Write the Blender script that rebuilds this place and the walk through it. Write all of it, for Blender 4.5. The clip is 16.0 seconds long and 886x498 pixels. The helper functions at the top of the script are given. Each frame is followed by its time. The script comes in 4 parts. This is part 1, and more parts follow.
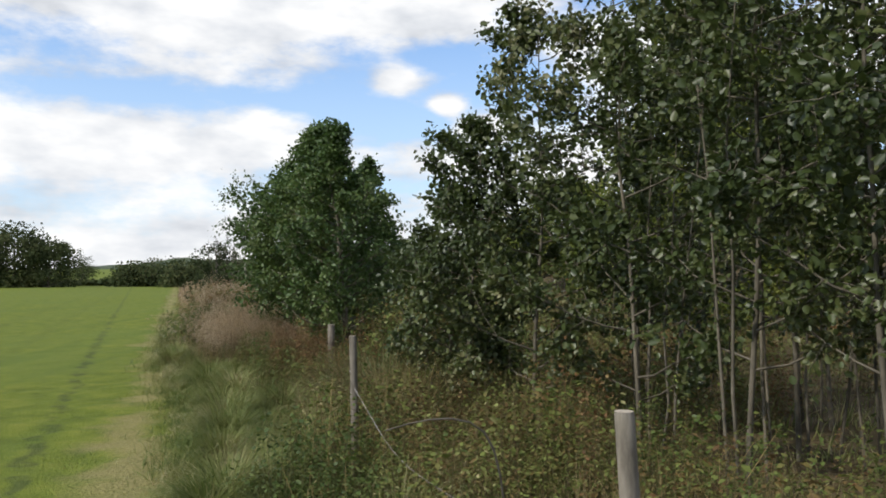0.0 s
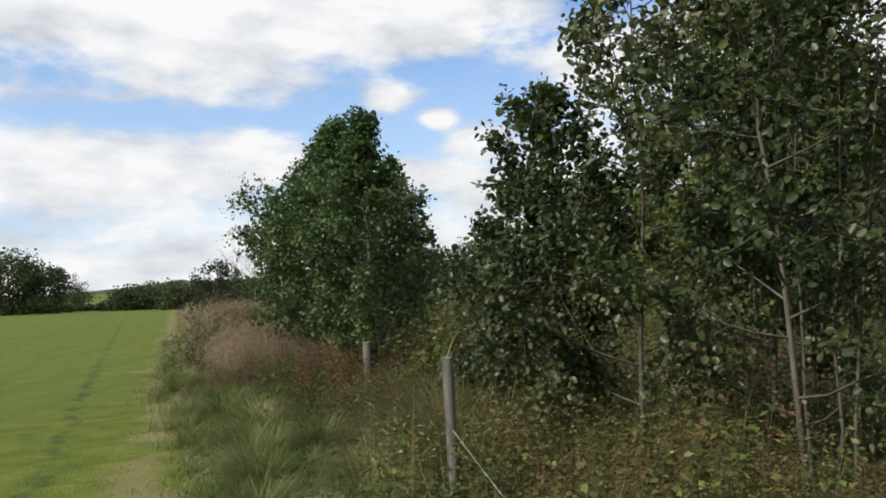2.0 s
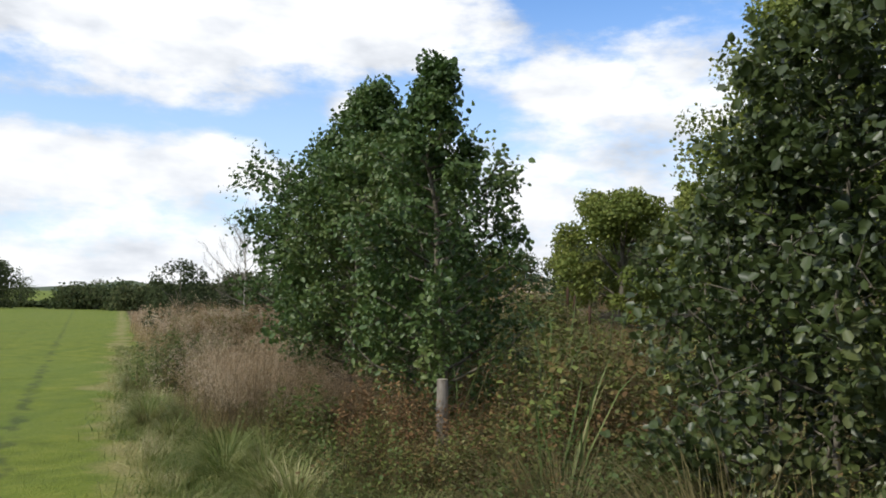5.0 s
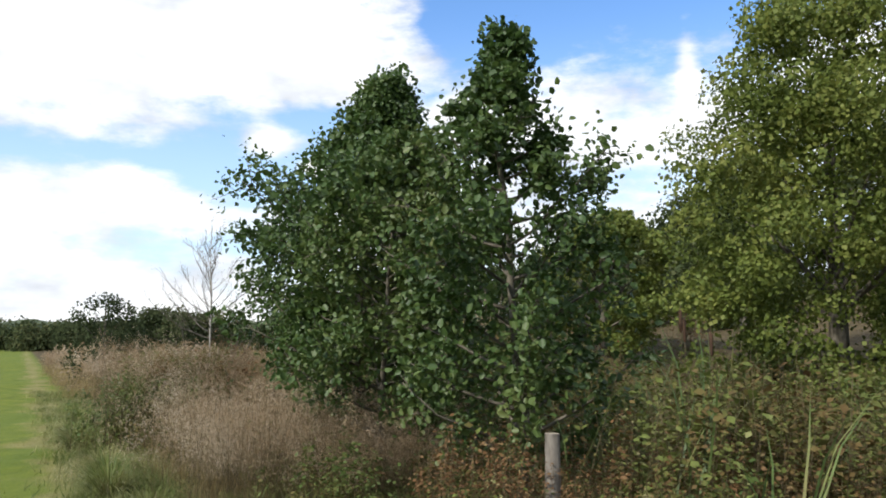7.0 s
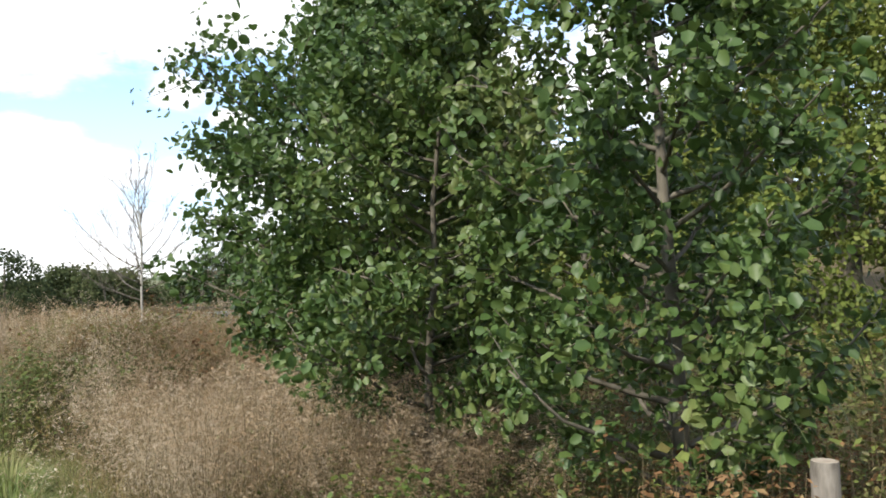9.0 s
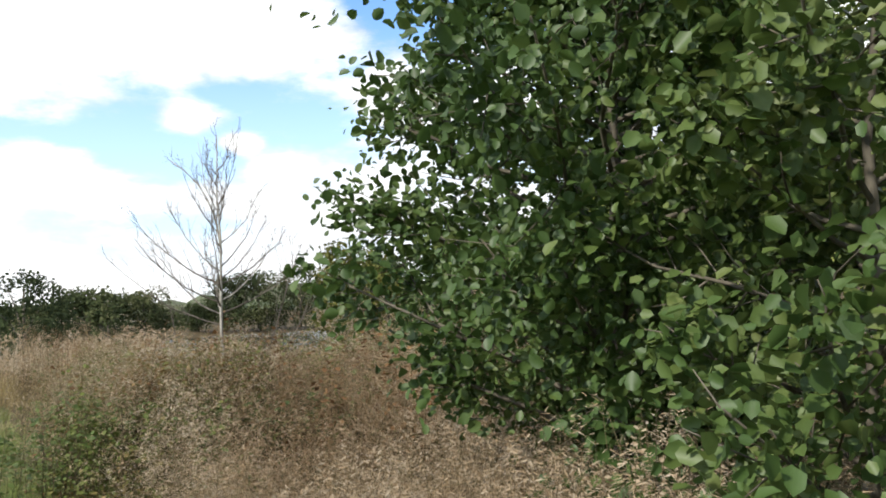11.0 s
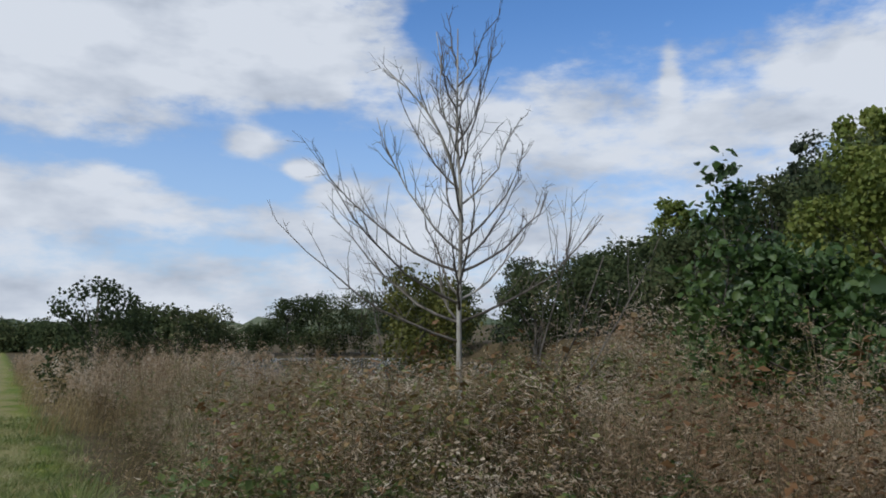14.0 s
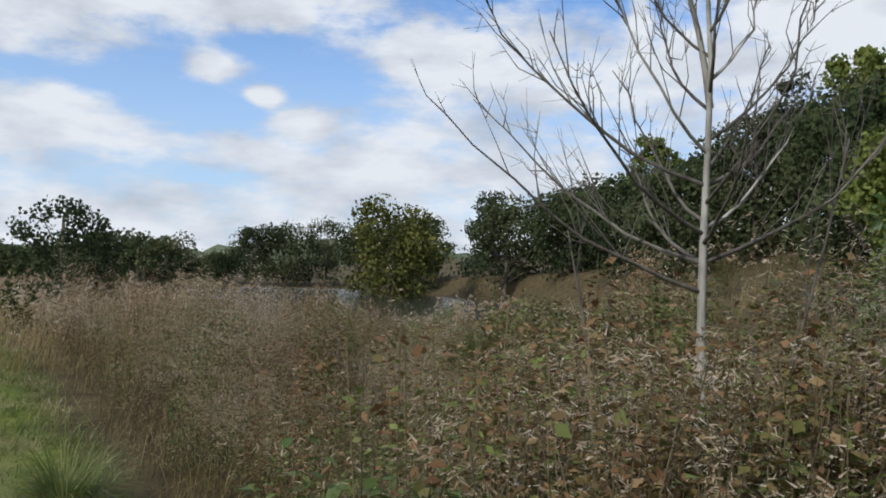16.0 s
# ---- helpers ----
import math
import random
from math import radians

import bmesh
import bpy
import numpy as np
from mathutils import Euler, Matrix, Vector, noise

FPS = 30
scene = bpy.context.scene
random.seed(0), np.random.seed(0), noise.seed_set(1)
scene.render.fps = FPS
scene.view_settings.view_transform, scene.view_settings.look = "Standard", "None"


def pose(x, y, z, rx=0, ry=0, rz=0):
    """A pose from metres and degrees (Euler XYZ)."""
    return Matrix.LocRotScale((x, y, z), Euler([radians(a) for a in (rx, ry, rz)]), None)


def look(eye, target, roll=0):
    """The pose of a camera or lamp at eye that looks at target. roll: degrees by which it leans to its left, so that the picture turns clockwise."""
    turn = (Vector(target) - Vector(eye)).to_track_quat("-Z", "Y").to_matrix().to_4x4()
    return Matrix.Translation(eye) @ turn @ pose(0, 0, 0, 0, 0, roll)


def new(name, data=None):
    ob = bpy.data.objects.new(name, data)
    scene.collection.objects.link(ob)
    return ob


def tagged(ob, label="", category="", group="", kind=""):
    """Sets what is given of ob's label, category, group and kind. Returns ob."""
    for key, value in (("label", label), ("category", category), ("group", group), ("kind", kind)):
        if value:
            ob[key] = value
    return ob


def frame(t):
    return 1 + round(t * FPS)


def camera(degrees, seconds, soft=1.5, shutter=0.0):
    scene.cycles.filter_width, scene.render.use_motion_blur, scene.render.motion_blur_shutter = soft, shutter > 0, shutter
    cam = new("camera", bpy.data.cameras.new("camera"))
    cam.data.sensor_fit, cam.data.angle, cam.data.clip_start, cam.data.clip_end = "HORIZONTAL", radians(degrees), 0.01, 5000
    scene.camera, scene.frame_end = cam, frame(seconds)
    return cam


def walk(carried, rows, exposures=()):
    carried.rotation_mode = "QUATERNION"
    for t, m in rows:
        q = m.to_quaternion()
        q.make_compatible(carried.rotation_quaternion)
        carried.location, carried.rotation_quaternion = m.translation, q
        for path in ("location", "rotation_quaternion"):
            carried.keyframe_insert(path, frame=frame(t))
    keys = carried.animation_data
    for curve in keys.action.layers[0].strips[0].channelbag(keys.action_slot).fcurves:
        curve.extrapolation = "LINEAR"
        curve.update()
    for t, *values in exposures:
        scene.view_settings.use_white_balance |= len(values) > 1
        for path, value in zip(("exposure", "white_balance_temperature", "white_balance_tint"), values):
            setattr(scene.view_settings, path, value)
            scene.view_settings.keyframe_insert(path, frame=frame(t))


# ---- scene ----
cam = camera(58.0, 16.0, soft=1.8)
PATH = [
    (0, (-0.138, 0.515, 1.593), (-0.143, 2.513, 1.659), -0.4),
    (0.5, (-0.329, 0.764, 1.566), (-0.29, 2.762, 1.652), -0.0),
    (1, (-0.478, 1.194, 1.557), (-0.454, 3.19, 1.673), -1.7),
    (1.5, (-0.665, 1.641, 1.538), (-0.628, 3.638, 1.643), 0.0),
    (2, (-0.795, 2.038, 1.522), (-0.789, 4.036, 1.622), -2.3),
    (2.5, (-0.966, 2.444, 1.531), (-1.004, 4.441, 1.637), -0.9),
    (3, (-1.127, 2.948, 1.542), (-1.108, 4.944, 1.664), -1.7),
    (3.5, (-1.323, 3.45, 1.546), (-1.33, 5.441, 1.726), -1.9),
    (6, (-2.663, 5.789, 1.515), (-2.444, 7.773, 1.632), 1.5),
    (6.5, (-2.915, 6.145, 1.535), (-2.643, 8.123, 1.643), -1.3),
    (7, (-3.192, 6.705, 1.511), (-2.876, 8.667, 1.735), -0.2),
    (7.5, (-3.316, 7.324, 1.477), (-2.985, 9.29, 1.643), 0.7),
    (8, (-3.393, 7.947, 1.5), (-2.918, 9.886, 1.608), -0.4),
    (10.5, (-4.321, 11.092, 1.592), (-3.799, 13.02, 1.694), -2.0),
    (11, (-4.486, 11.647, 1.582), (-3.995, 13.58, 1.736), -2.1),
    (11.5, (-4.647, 12.123, 1.577), (-4.22, 14.064, 1.798), -3.8),
    (12, (-4.849, 12.782, 1.566), (-4.44, 14.726, 1.797), -1.8),
    (12.5, (-4.972, 13.355, 1.581), (-4.586, 15.305, 1.809), -1.2),
    (13, (-5.126, 13.889, 1.574), (-4.804, 15.845, 1.838), -0.6),
    (13.5, (-5.271, 14.339, 1.574), (-4.909, 16.29, 1.823), 0.6),
    (14, (-5.445, 14.645, 1.526), (-5.087, 16.599, 1.758), 0.2),
    (14.5, (-5.576, 15.121, 1.508), (-5.186, 17.071, 1.726), 0.9),
    (15, (-5.682, 15.576, 1.52), (-5.3, 17.525, 1.753), -0.3),
    (15.5, (-5.847, 15.887, 1.527), (-5.445, 17.841, 1.662), -0.2),
    (16, (-6.045, 16.23, 1.56), (-5.589, 18.176, 1.627), 1.6),
]
EXPOSURE = [(0.0, 0.08, 6500, 10), (1.5, -0.02, 6500, 10), (3.5, -0.06, 6400, 10), (6.0, 0.32, 6400, 10), (7.0, 0.35, 6400, 10), (8.0, 0.75, 6500, 10), (10.4, 0.92, 6500, 10),
            (11.0, 0.62, 6500, 10), (11.6, 0.08, 6300, 10), (12.5, -0.15, 6150, 10), (13.2, -0.45, 5850, 10), (14.5, -0.47, 5850, 10), (16.0, -0.25, 6050, 10)]
walk(cam, [(t, look(e, g, r)) for t, e, g, r in PATH], EXPOSURE)

# ---- world, sky and sun ----
SUN_AZ, SUN_EL = radians(-122), radians(40)      # from the left of the walk, a little behind


class Nodes:
    """Short hand for a node tree."""

    def __init__(self, tree):
        self.tree = tree
        tree.nodes.clear()

    def add(self, kind, **values):
        n = self.tree.nodes.new(kind)
        for key, value in values.items():
            setattr(n, key, value)
        return n

    def link(self, a, b):
        self.tree.links.new(a, b)

    def value(self, sock, v):
        if isinstance(v, bpy.types.NodeSocket):
            self.link(v, sock)
        else:
            sock.default_value = v

    def math(self, op, a, b=0.0, c=0.0, clamp=False):
        n = self.add("ShaderNodeMath", operation=op, use_clamp=clamp)
        for sock, v in zip(n.inputs, (a, b, c)):
            self.value(sock, v)
        return n.outputs[0]

    def ramp(self, fac, stops, mode="LINEAR"):
        n = self.add("ShaderNodeValToRGB")
        n.color_ramp.interpolation = mode
        while len(n.color_ramp.elements) < len(stops):
            n.color_ramp.elements.new(0.5)
        for e, (p, c) in zip(n.color_ramp.elements, stops):
            e.position, e.color = p, (*c, 1)
        self.value(n.inputs[0], fac)
        return n.outputs[0]

    def noise(self, vec, scale, detail=4.0, rough=0.55):
        n = self.add("ShaderNodeTexNoise")
        n.inputs["Scale"].default_value, n.inputs["Detail"].default_value = scale, detail
        n.inputs["Roughness"].default_value = rough
        if vec is not None:
            self.link(vec, n.inputs["Vector"])
        return n.outputs[0]

    def mix(self, fac, a, b):
        n = self.add("ShaderNodeMix", data_type="RGBA")
        self.value(n.inputs[0], fac)
        for sock, v in ((n.inputs[6], a), (n.inputs[7], b)):
            self.value(sock, v if isinstance(v, bpy.types.NodeSocket) else (*v, 1))
        return n.outputs[2]

    def smooth(self, x, lo, hi):
        n = self.add("ShaderNodeMapRange", interpolation_type="SMOOTHSTEP")
        self.value(n.inputs[0], x)
        n.inputs[1].default_value, n.inputs[2].default_value = lo, hi
        return n.outputs[0]


# clouds and clear gaps: bearing, height (radians), half widths, amount of cover
CLOUDS = [(-0.36, 0.37, 0.34, 0.085, 1.0), (-0.05, 0.36, 0.16, 0.06, 0.8), (-0.32, 0.214, 0.20, 0.015, -0.85), (-0.14, 0.210, 0.05, 0.026, -0.7),
          (-0.36, 0.155, 0.20, 0.032, 0.9), (-0.045, 0.235, 0.085, 0.045, -1.1), (-0.055, 0.240, 0.040, 0.022, 2.1), (0.466, 0.31, 0.013, 0.06, 0.8), (0.002, 0.212, 0.023, 0.013, 1.9),
          (0.055, 0.182, 0.034, 0.014, 1.7), (0.085, 0.236, 0.05, 0.03, -0.8), (-0.06, 0.185, 0.08, 0.013, -0.6), (0.0, 0.27, 0.06, 0.016, -0.6),
          (0.15, 0.128, 0.16, 0.030, 0.8), (0.20, 0.270, 0.06, 0.032, 0.9), (0.23, 0.39, 0.085, 0.055, -1.7),
          (0.50, 0.42, 0.22, 0.075, -1.4), (0.45, 0.26, 0.15, 0.05, 0.6), (0.72, 0.30, 0.12, 0.06, 0.8),
          (-0.04, 0.112, 0.09, 0.011, -0.6), (-0.5, 0.26, 0.1, 0.02, -0.5)]
world = bpy.data.worlds.new("sky")
scene.world = world
world.use_nodes = True
w = Nodes(world.node_tree)
sky = w.add("ShaderNodeTexSky", sky_type="NISHITA", sun_disc=False, sun_elevation=SUN_EL, sun_rotation=SUN_AZ)
sky.air_density, sky.dust_density, sky.ozone_density = 1.0, 0.6, 2.0
co = w.add("ShaderNodeTexCoord").outputs["Generated"]
xyz = w.add("ShaderNodeSeparateXYZ")
w.link(co, xyz.inputs[0])
u = w.math("ARCTAN2", xyz.outputs[0], xyz.outputs[1])
v = w.math("ARCSINE", xyz.outputs[2])
uv = w.add("ShaderNodeCombineXYZ")
w.link(u, uv.inputs[0])
w.link(w.math("MULTIPLY", v, 2.3), uv.inputs[1])
billow = w.noise(uv.outputs[0], 5.5, 7.0, 0.58)
fine = w.noise(uv.outputs[0], 19.0, 5.0, 0.6)
cover = w.math("MULTIPLY_ADD", w.math("SUBTRACT", billow, 0.5), 2.3, 0.52)
cover = w.math("MULTIPLY_ADD", w.math("SUBTRACT", fine, 0.5), 1.3, cover)
for cu, cv, su, sv, amount in CLOUDS:
    du = w.math("MULTIPLY", w.math("SUBTRACT", u, cu), 1 / su)
    dv = w.math("MULTIPLY", w.math("SUBTRACT", v, cv), 1 / sv)
    r2 = w.math("MULTIPLY_ADD", du, du, w.math("MULTIPLY", dv, dv))
    cover = w.math("MULTIPLY_ADD", w.math("EXPONENT", w.math("MULTIPLY", r2, -1.0)), amount, cover)
low = w.smooth(v, 0.13, 0.0)
cover = w.math("MULTIPLY_ADD", low, 0.55, cover)
dense = w.smooth(cover, 0.0, 0.95)
shade = w.noise(uv.outputs[0], 8.0, 4.0, 0.5)
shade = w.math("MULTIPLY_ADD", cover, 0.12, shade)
grey = w.ramp(shade, [(0.34, (0.52, 0.55, 0.60)), (0.52, (0.76, 0.785, 0.825)), (0.70, (0.97, 0.975, 0.98))])
blue = w.add("ShaderNodeVectorMath", operation="MULTIPLY")
w.link(sky.outputs[0], blue.inputs[0])
blue.inputs[1].default_value = (0.125, 0.160, 0.195)
back = w.add("ShaderNodeBackground")
hazy = w.mix(w.math("MULTIPLY", w.smooth(v, 0.42, 0.08), 0.6), blue.outputs[0], (0.66, 0.79, 0.93))
w.link(w.mix(dense, hazy, grey), back.inputs[0])
back.inputs[1].default_value = 1.0
w.link(back.outputs[0], w.add("ShaderNodeOutputWorld").inputs[0])

sun = new("sun", bpy.data.lights.new("sun", "SUN"))
sun.data.energy, sun.data.angle, sun.data.color = 3.8, radians(2.0), (1.0, 0.95, 0.86)
sun.matrix_world = look((0, 0, 0), (-math.sin(SUN_AZ) * math.cos(SUN_EL), -math.cos(SUN_AZ) * math.cos(SUN_EL), -math.sin(SUN_EL)))

# ---- materials ----


def material(name, rough=0.8, spec=0.3):
    m = bpy.data.materials.new(name)
    m.use_nodes = True
    n = Nodes(m.node_tree)
    out = n.add("ShaderNodeOutputMaterial")
    b = n.add("ShaderNodeBsdfPrincipled")
    b.inputs["Roughness"].default_value, b.inputs["Specular IOR Level"].default_value = rough, spec
    n.link(b.outputs[0], out.inputs[0])
    return m, n, b, out


def bump(n, b, height, strength, distance):
    k = n.add("ShaderNodeBump")
    k.inputs["Strength"].default_value, k.inputs["Distance"].default_value = strength, distance
    n.link(height, k.inputs["Height"])
    n.link(k.outputs[0], b.inputs["Normal"])


def foliage(name, stops, rough=0.5, spec=0.4, clear=0.35, patch=0.6, one=False):
    """Leaves and blades: a colour for each leaf, drifting over the plant, with light coming through."""
    m, n, b, out = material(name, rough, spec)
    rnd = n.add("ShaderNodeObjectInfo").outputs["Random"] if one else n.add("ShaderNodeNewGeometry").outputs["Random Per Island"]
    pos = n.add("ShaderNodeNewGeometry").outputs["Position"]
    drift = n.noise(pos, patch, 3.0)
    drift = n.math("MULTIPLY_ADD", n.math("SUBTRACT", drift, 0.5), 1.8, n.math("MULTIPLY_ADD", rnd, 0.5, 0.25), clamp=True)
    col = n.ramp(drift, stops)
    grain = n.noise(pos, 90.0, 2.0)
    col = n.mix(n.math("MULTIPLY", grain, 0.25), col, (0.02, 0.02, 0.01))
    n.link(col, b.inputs["Base Color"])
    t = n.add("ShaderNodeBsdfTranslucent")
    n.link(col, t.inputs[0])
    mx = n.add("ShaderNodeMixShader")
    mx.inputs[0].default_value = clear
    n.link(b.outputs[0], mx.inputs[1])
    n.link(t.outputs[0], mx.inputs[2])
    n.link(mx.outputs[0], out.inputs[0])
    return m


def bark(name, dark, light, scale=14.0):
    m, n, b, out = material(name, 0.85, 0.25)
    pos = n.add("ShaderNodeNewGeometry").outputs["Position"]
    mp = n.add("ShaderNodeMapping")
    mp.inputs["Scale"].default_value = (1, 1, 0.25)
    n.link(pos, mp.inputs[0])
    a = n.noise(mp.outputs[0], scale, 6.0, 0.65)
    c = n.noise(pos, 3.0, 3.0)
    n.link(n.ramp(n.math("MULTIPLY_ADD", c, 0.5, n.math("MULTIPLY", a, 0.5)), [(0.36, dark), (0.62, light)]), b.inputs["Base Color"])
    bump(n, b, a, 0.6, 0.01)
    return m


ALDER = foliage("alder_leaf", [(0.0, (0.036, 0.068, 0.019)), (0.45, (0.067, 0.120, 0.028)), (0.8, (0.120, 0.168, 0.044)), (1.0, (0.18, 0.21, 0.07))], 0.5, 0.4, 0.32)
ALDER_LEAF = foliage("single_alder_leaf", [(0.0, (0.036, 0.068, 0.019)), (0.45, (0.067, 0.120, 0.028)), (0.8, (0.120, 0.168, 0.044)), (1.0, (0.18, 0.21, 0.07))], 0.5, 0.4, 0.32, one=True)
THICKET = foliage("thicket_leaf", [(0.0, (0.026, 0.043, 0.013)), (0.5, (0.062, 0.088, 0.022)), (0.85, (0.125, 0.145, 0.048)), (1.0, (0.25, 0.24, 0.12))], 0.44, 0.5, 0.32)
WILLOW = foliage("willow_leaf", [(0.0, (0.065, 0.095, 0.018)), (0.5, (0.145, 0.185, 0.034)), (1.0, (0.25, 0.26, 0.06))], 0.6, 0.25, 0.35, 0.5)
WOOD_LEAF = foliage("woodland_leaf", [(0.0, (0.035, 0.050, 0.024)), (0.5, (0.065, 0.085, 0.034)), (1.0, (0.13, 0.135, 0.06))], 0.85, 0.08, 0.3, 0.12)
YELLOWING = foliage("yellowing_leaf", [(0.0, (0.055, 0.065, 0.015)), (0.5, (0.11, 0.115, 0.022)), (1.0, (0.17, 0.15, 0.03))], 0.65, 0.2, 0.2, 0.12)
CONIFER = foliage("dark_conifer_leaf", [(0.0, (0.022, 0.034, 0.020)), (1.0, (0.05, 0.065, 0.032))], 0.7, 0.2, 0.08, 0.2)
LAWN = foliage("field_grass", [(0.0, (0.070, 0.105, 0.014)), (0.55, (0.12, 0.155, 0.020)), (1.0, (0.22, 0.205, 0.06))], 0.55, 0.3, 0.35, 0.5)
ROUGH_GRASS = foliage("rough_grass", [(0.0, (0.075, 0.115, 0.022)), (0.4, (0.15, 0.19, 0.045)), (0.68, (0.28, 0.28, 0.10)), (1.0, (0.54, 0.47, 0.27))], 0.6, 0.3, 0.35, 1.8)
STRAW = foliage("dry_grass", [(0.0, (0.22, 0.16, 0.06)), (0.4, (0.38, 0.285, 0.125)), (0.75, (0.46, 0.37, 0.18)), (1.0, (0.60, 0.50, 0.30))], 0.7, 0.2, 0.45, 0.5)
PLUME = foliage("dry_seed_head", [(0.0, (0.27, 0.165, 0.085)), (0.35, (0.43, 0.31, 0.19)), (0.65, (0.58, 0.46, 0.32)), (1.0, (0.74, 0.64, 0.50))], 0.8, 0.1, 0.45, 0.9)
RUST = foliage("withered_leaf", [(0.0, (0.08, 0.042, 0.018)), (0.5, (0.19, 0.098, 0.040)), (0.85, (0.25, 0.150, 0.068)), (1.0, (0.33, 0.24, 0.11))], 0.7, 0.2, 0.25, 0.9)
MIXED = foliage("half_withered_leaf", [(0.0, (0.110, 0.062, 0.026)), (0.28, (0.165, 0.115, 0.040)), (0.5, (0.125, 0.150, 0.036)), (0.75, (0.175, 0.21, 0.05)), (1.0, (0.40, 0.35, 0.18))], 0.7, 0.2, 0.25, 1.3)
SEDGE = foliage("sedge_blade", [(0.0, (0.09, 0.085, 0.03)), (0.5, (0.17, 0.145, 0.06)), (1.0, (0.30, 0.25, 0.12))], 0.65, 0.2, 0.3, 0.8)
WEED = foliage("weed_leaf", [(0.0, (0.05, 0.085, 0.02)), (0.5, (0.10, 0.145, 0.032)), (0.8, (0.15, 0.16, 0.04)), (1.0, (0.26, 0.19, 0.07))], 0.55, 0.3, 0.3, 0.9)
REED = foliage("reed_leaf", [(0.0, (0.07, 0.12, 0.035)), (0.6, (0.14, 0.20, 0.06)), (1.0, (0.30, 0.28, 0.11))], 0.5, 0.3, 0.3, 1.0)
STALK = foliage("dead_stalk", [(0.0, (0.05, 0.038, 0.02)), (0.5, (0.11, 0.085, 0.042)), (1.0, (0.22, 0.17, 0.09))], 0.8, 0.2, 0.1, 0.8)
STEM_BARK = bark("pale_stem_bark", (0.045, 0.04, 0.03), (0.16, 0.14, 0.105), 18.0)
BARK = bark("grey_bark", (0.035, 0.03, 0.022), (0.16, 0.14, 0.105))
TWIG = bark("grey_dead_twig", (0.045, 0.036, 0.028), (0.17, 0.148, 0.12), 30.0)
PALE_BARK = bark("pale_dead_bark", (0.13, 0.115, 0.09), (0.50, 0.47, 0.41), 22.0)
POST_WOOD = bark("weathered_post_wood", (0.075, 0.064, 0.05), (0.26, 0.23, 0.19), 26.0)
POST_END = bark("sawn_post_top", (0.22, 0.18, 0.13), (0.45, 0.39, 0.31), 40.0)
WIRE, n_, b_, _ = material("rusty_wire", 0.55, 0.4)
b_.inputs["Metallic"].default_value = 0.6
n_.link(n_.ramp(n_.noise(None, 60.0), [(0.4, (0.20, 0.17, 0.14)), (0.7, (0.42, 0.40, 0.37))]), b_.inputs["Base Color"])

WATER, n_, b_, _ = material("pond_water", 0.08, 0.5)
b_.inputs["Base Color"].default_value = (0.03, 0.035, 0.03, 1)
mp_ = n_.add("ShaderNodeMapping")
mp_.inputs["Scale"].default_value = (0.6, 1.6, 1)
n_.link(n_.add("ShaderNodeNewGeometry").outputs["Position"], mp_.inputs[0])
bump(n_, b_, n_.noise(mp_.outputs[0], 2.2, 4.0), 0.5, 0.08)

# the field's edge runs along x = EDGE_0 + EDGE_K * y
EDGE_0, EDGE_K = 0.1, -0.335

GROUND, n_, b_, _ = material("meadow_ground", 0.9, 0.15)
pos_ = n_.add("ShaderNodeNewGeometry").outputs["Position"]
sp_ = n_.add("ShaderNodeSeparateXYZ")
n_.link(pos_, sp_.inputs[0])
X_, Y_ = sp_.outputs[0], sp_.outputs[1]
side_ = n_.math("SUBTRACT", X_, n_.math("MULTIPLY_ADD", Y_, EDGE_K, EDGE_0))
wob_ = n_.noise(pos_, 0.7, 4.0)
side_ = n_.math("MULTIPLY_ADD", n_.math("SUBTRACT", wob_, 0.5), 0.9, side_)
fine_, mid_, big_ = n_.noise(pos_, 38.0, 5.0), n_.noise(pos_, 2.2, 4.0), n_.noise(pos_, 0.16, 3.0)
turf_ = n_.ramp(n_.math("MULTIPLY_ADD", mid_, 0.55, n_.math("MULTIPLY", fine_, 0.45)), [(0.33, (0.055, 0.082, 0.010)), (0.5, (0.118, 0.148, 0.016)), (0.68, (0.195, 0.205, 0.034))])
turf_ = n_.mix(n_.smooth(big_, 0.45, 0.7), turf_, n_.ramp(fine_, [(0.3, (0.080, 0.118, 0.016)), (0.7, (0.155, 0.182, 0.03))]))
streak_ = n_.add("ShaderNodeMapping")
streak_.inputs["Rotation"].default_value, streak_.inputs["Scale"].default_value = (0, 0, -0.36), (1.1, 0.09, 1)
n_.link(pos_, streak_.inputs[0])
turf_ = n_.mix(n_.math("MULTIPLY", n_.smooth(n_.noise(streak_.outputs[0], 1.0, 4.0), 0.48, 0.66), 0.55), turf_, n_.ramp(fine_, [(0.3, (0.055, 0.095, 0.012)), (0.7, (0.11, 0.15, 0.022))]))
worn_ = n_.math("MULTIPLY", n_.smooth(n_.math("MULTIPLY_ADD", n_.noise(pos_, 0.9, 3.0), 2.2, n_.math("MULTIPLY", n_.math("ABSOLUTE", n_.math("ADD", side_, 0.45)), -1.0)), 0.55, 1.2), 0.7)
turf_ = n_.mix(worn_, turf_, n_.ramp(fine_, [(0.3, (0.15, 0.13, 0.05)), (0.7, (0.34, 0.27, 0.13))]))
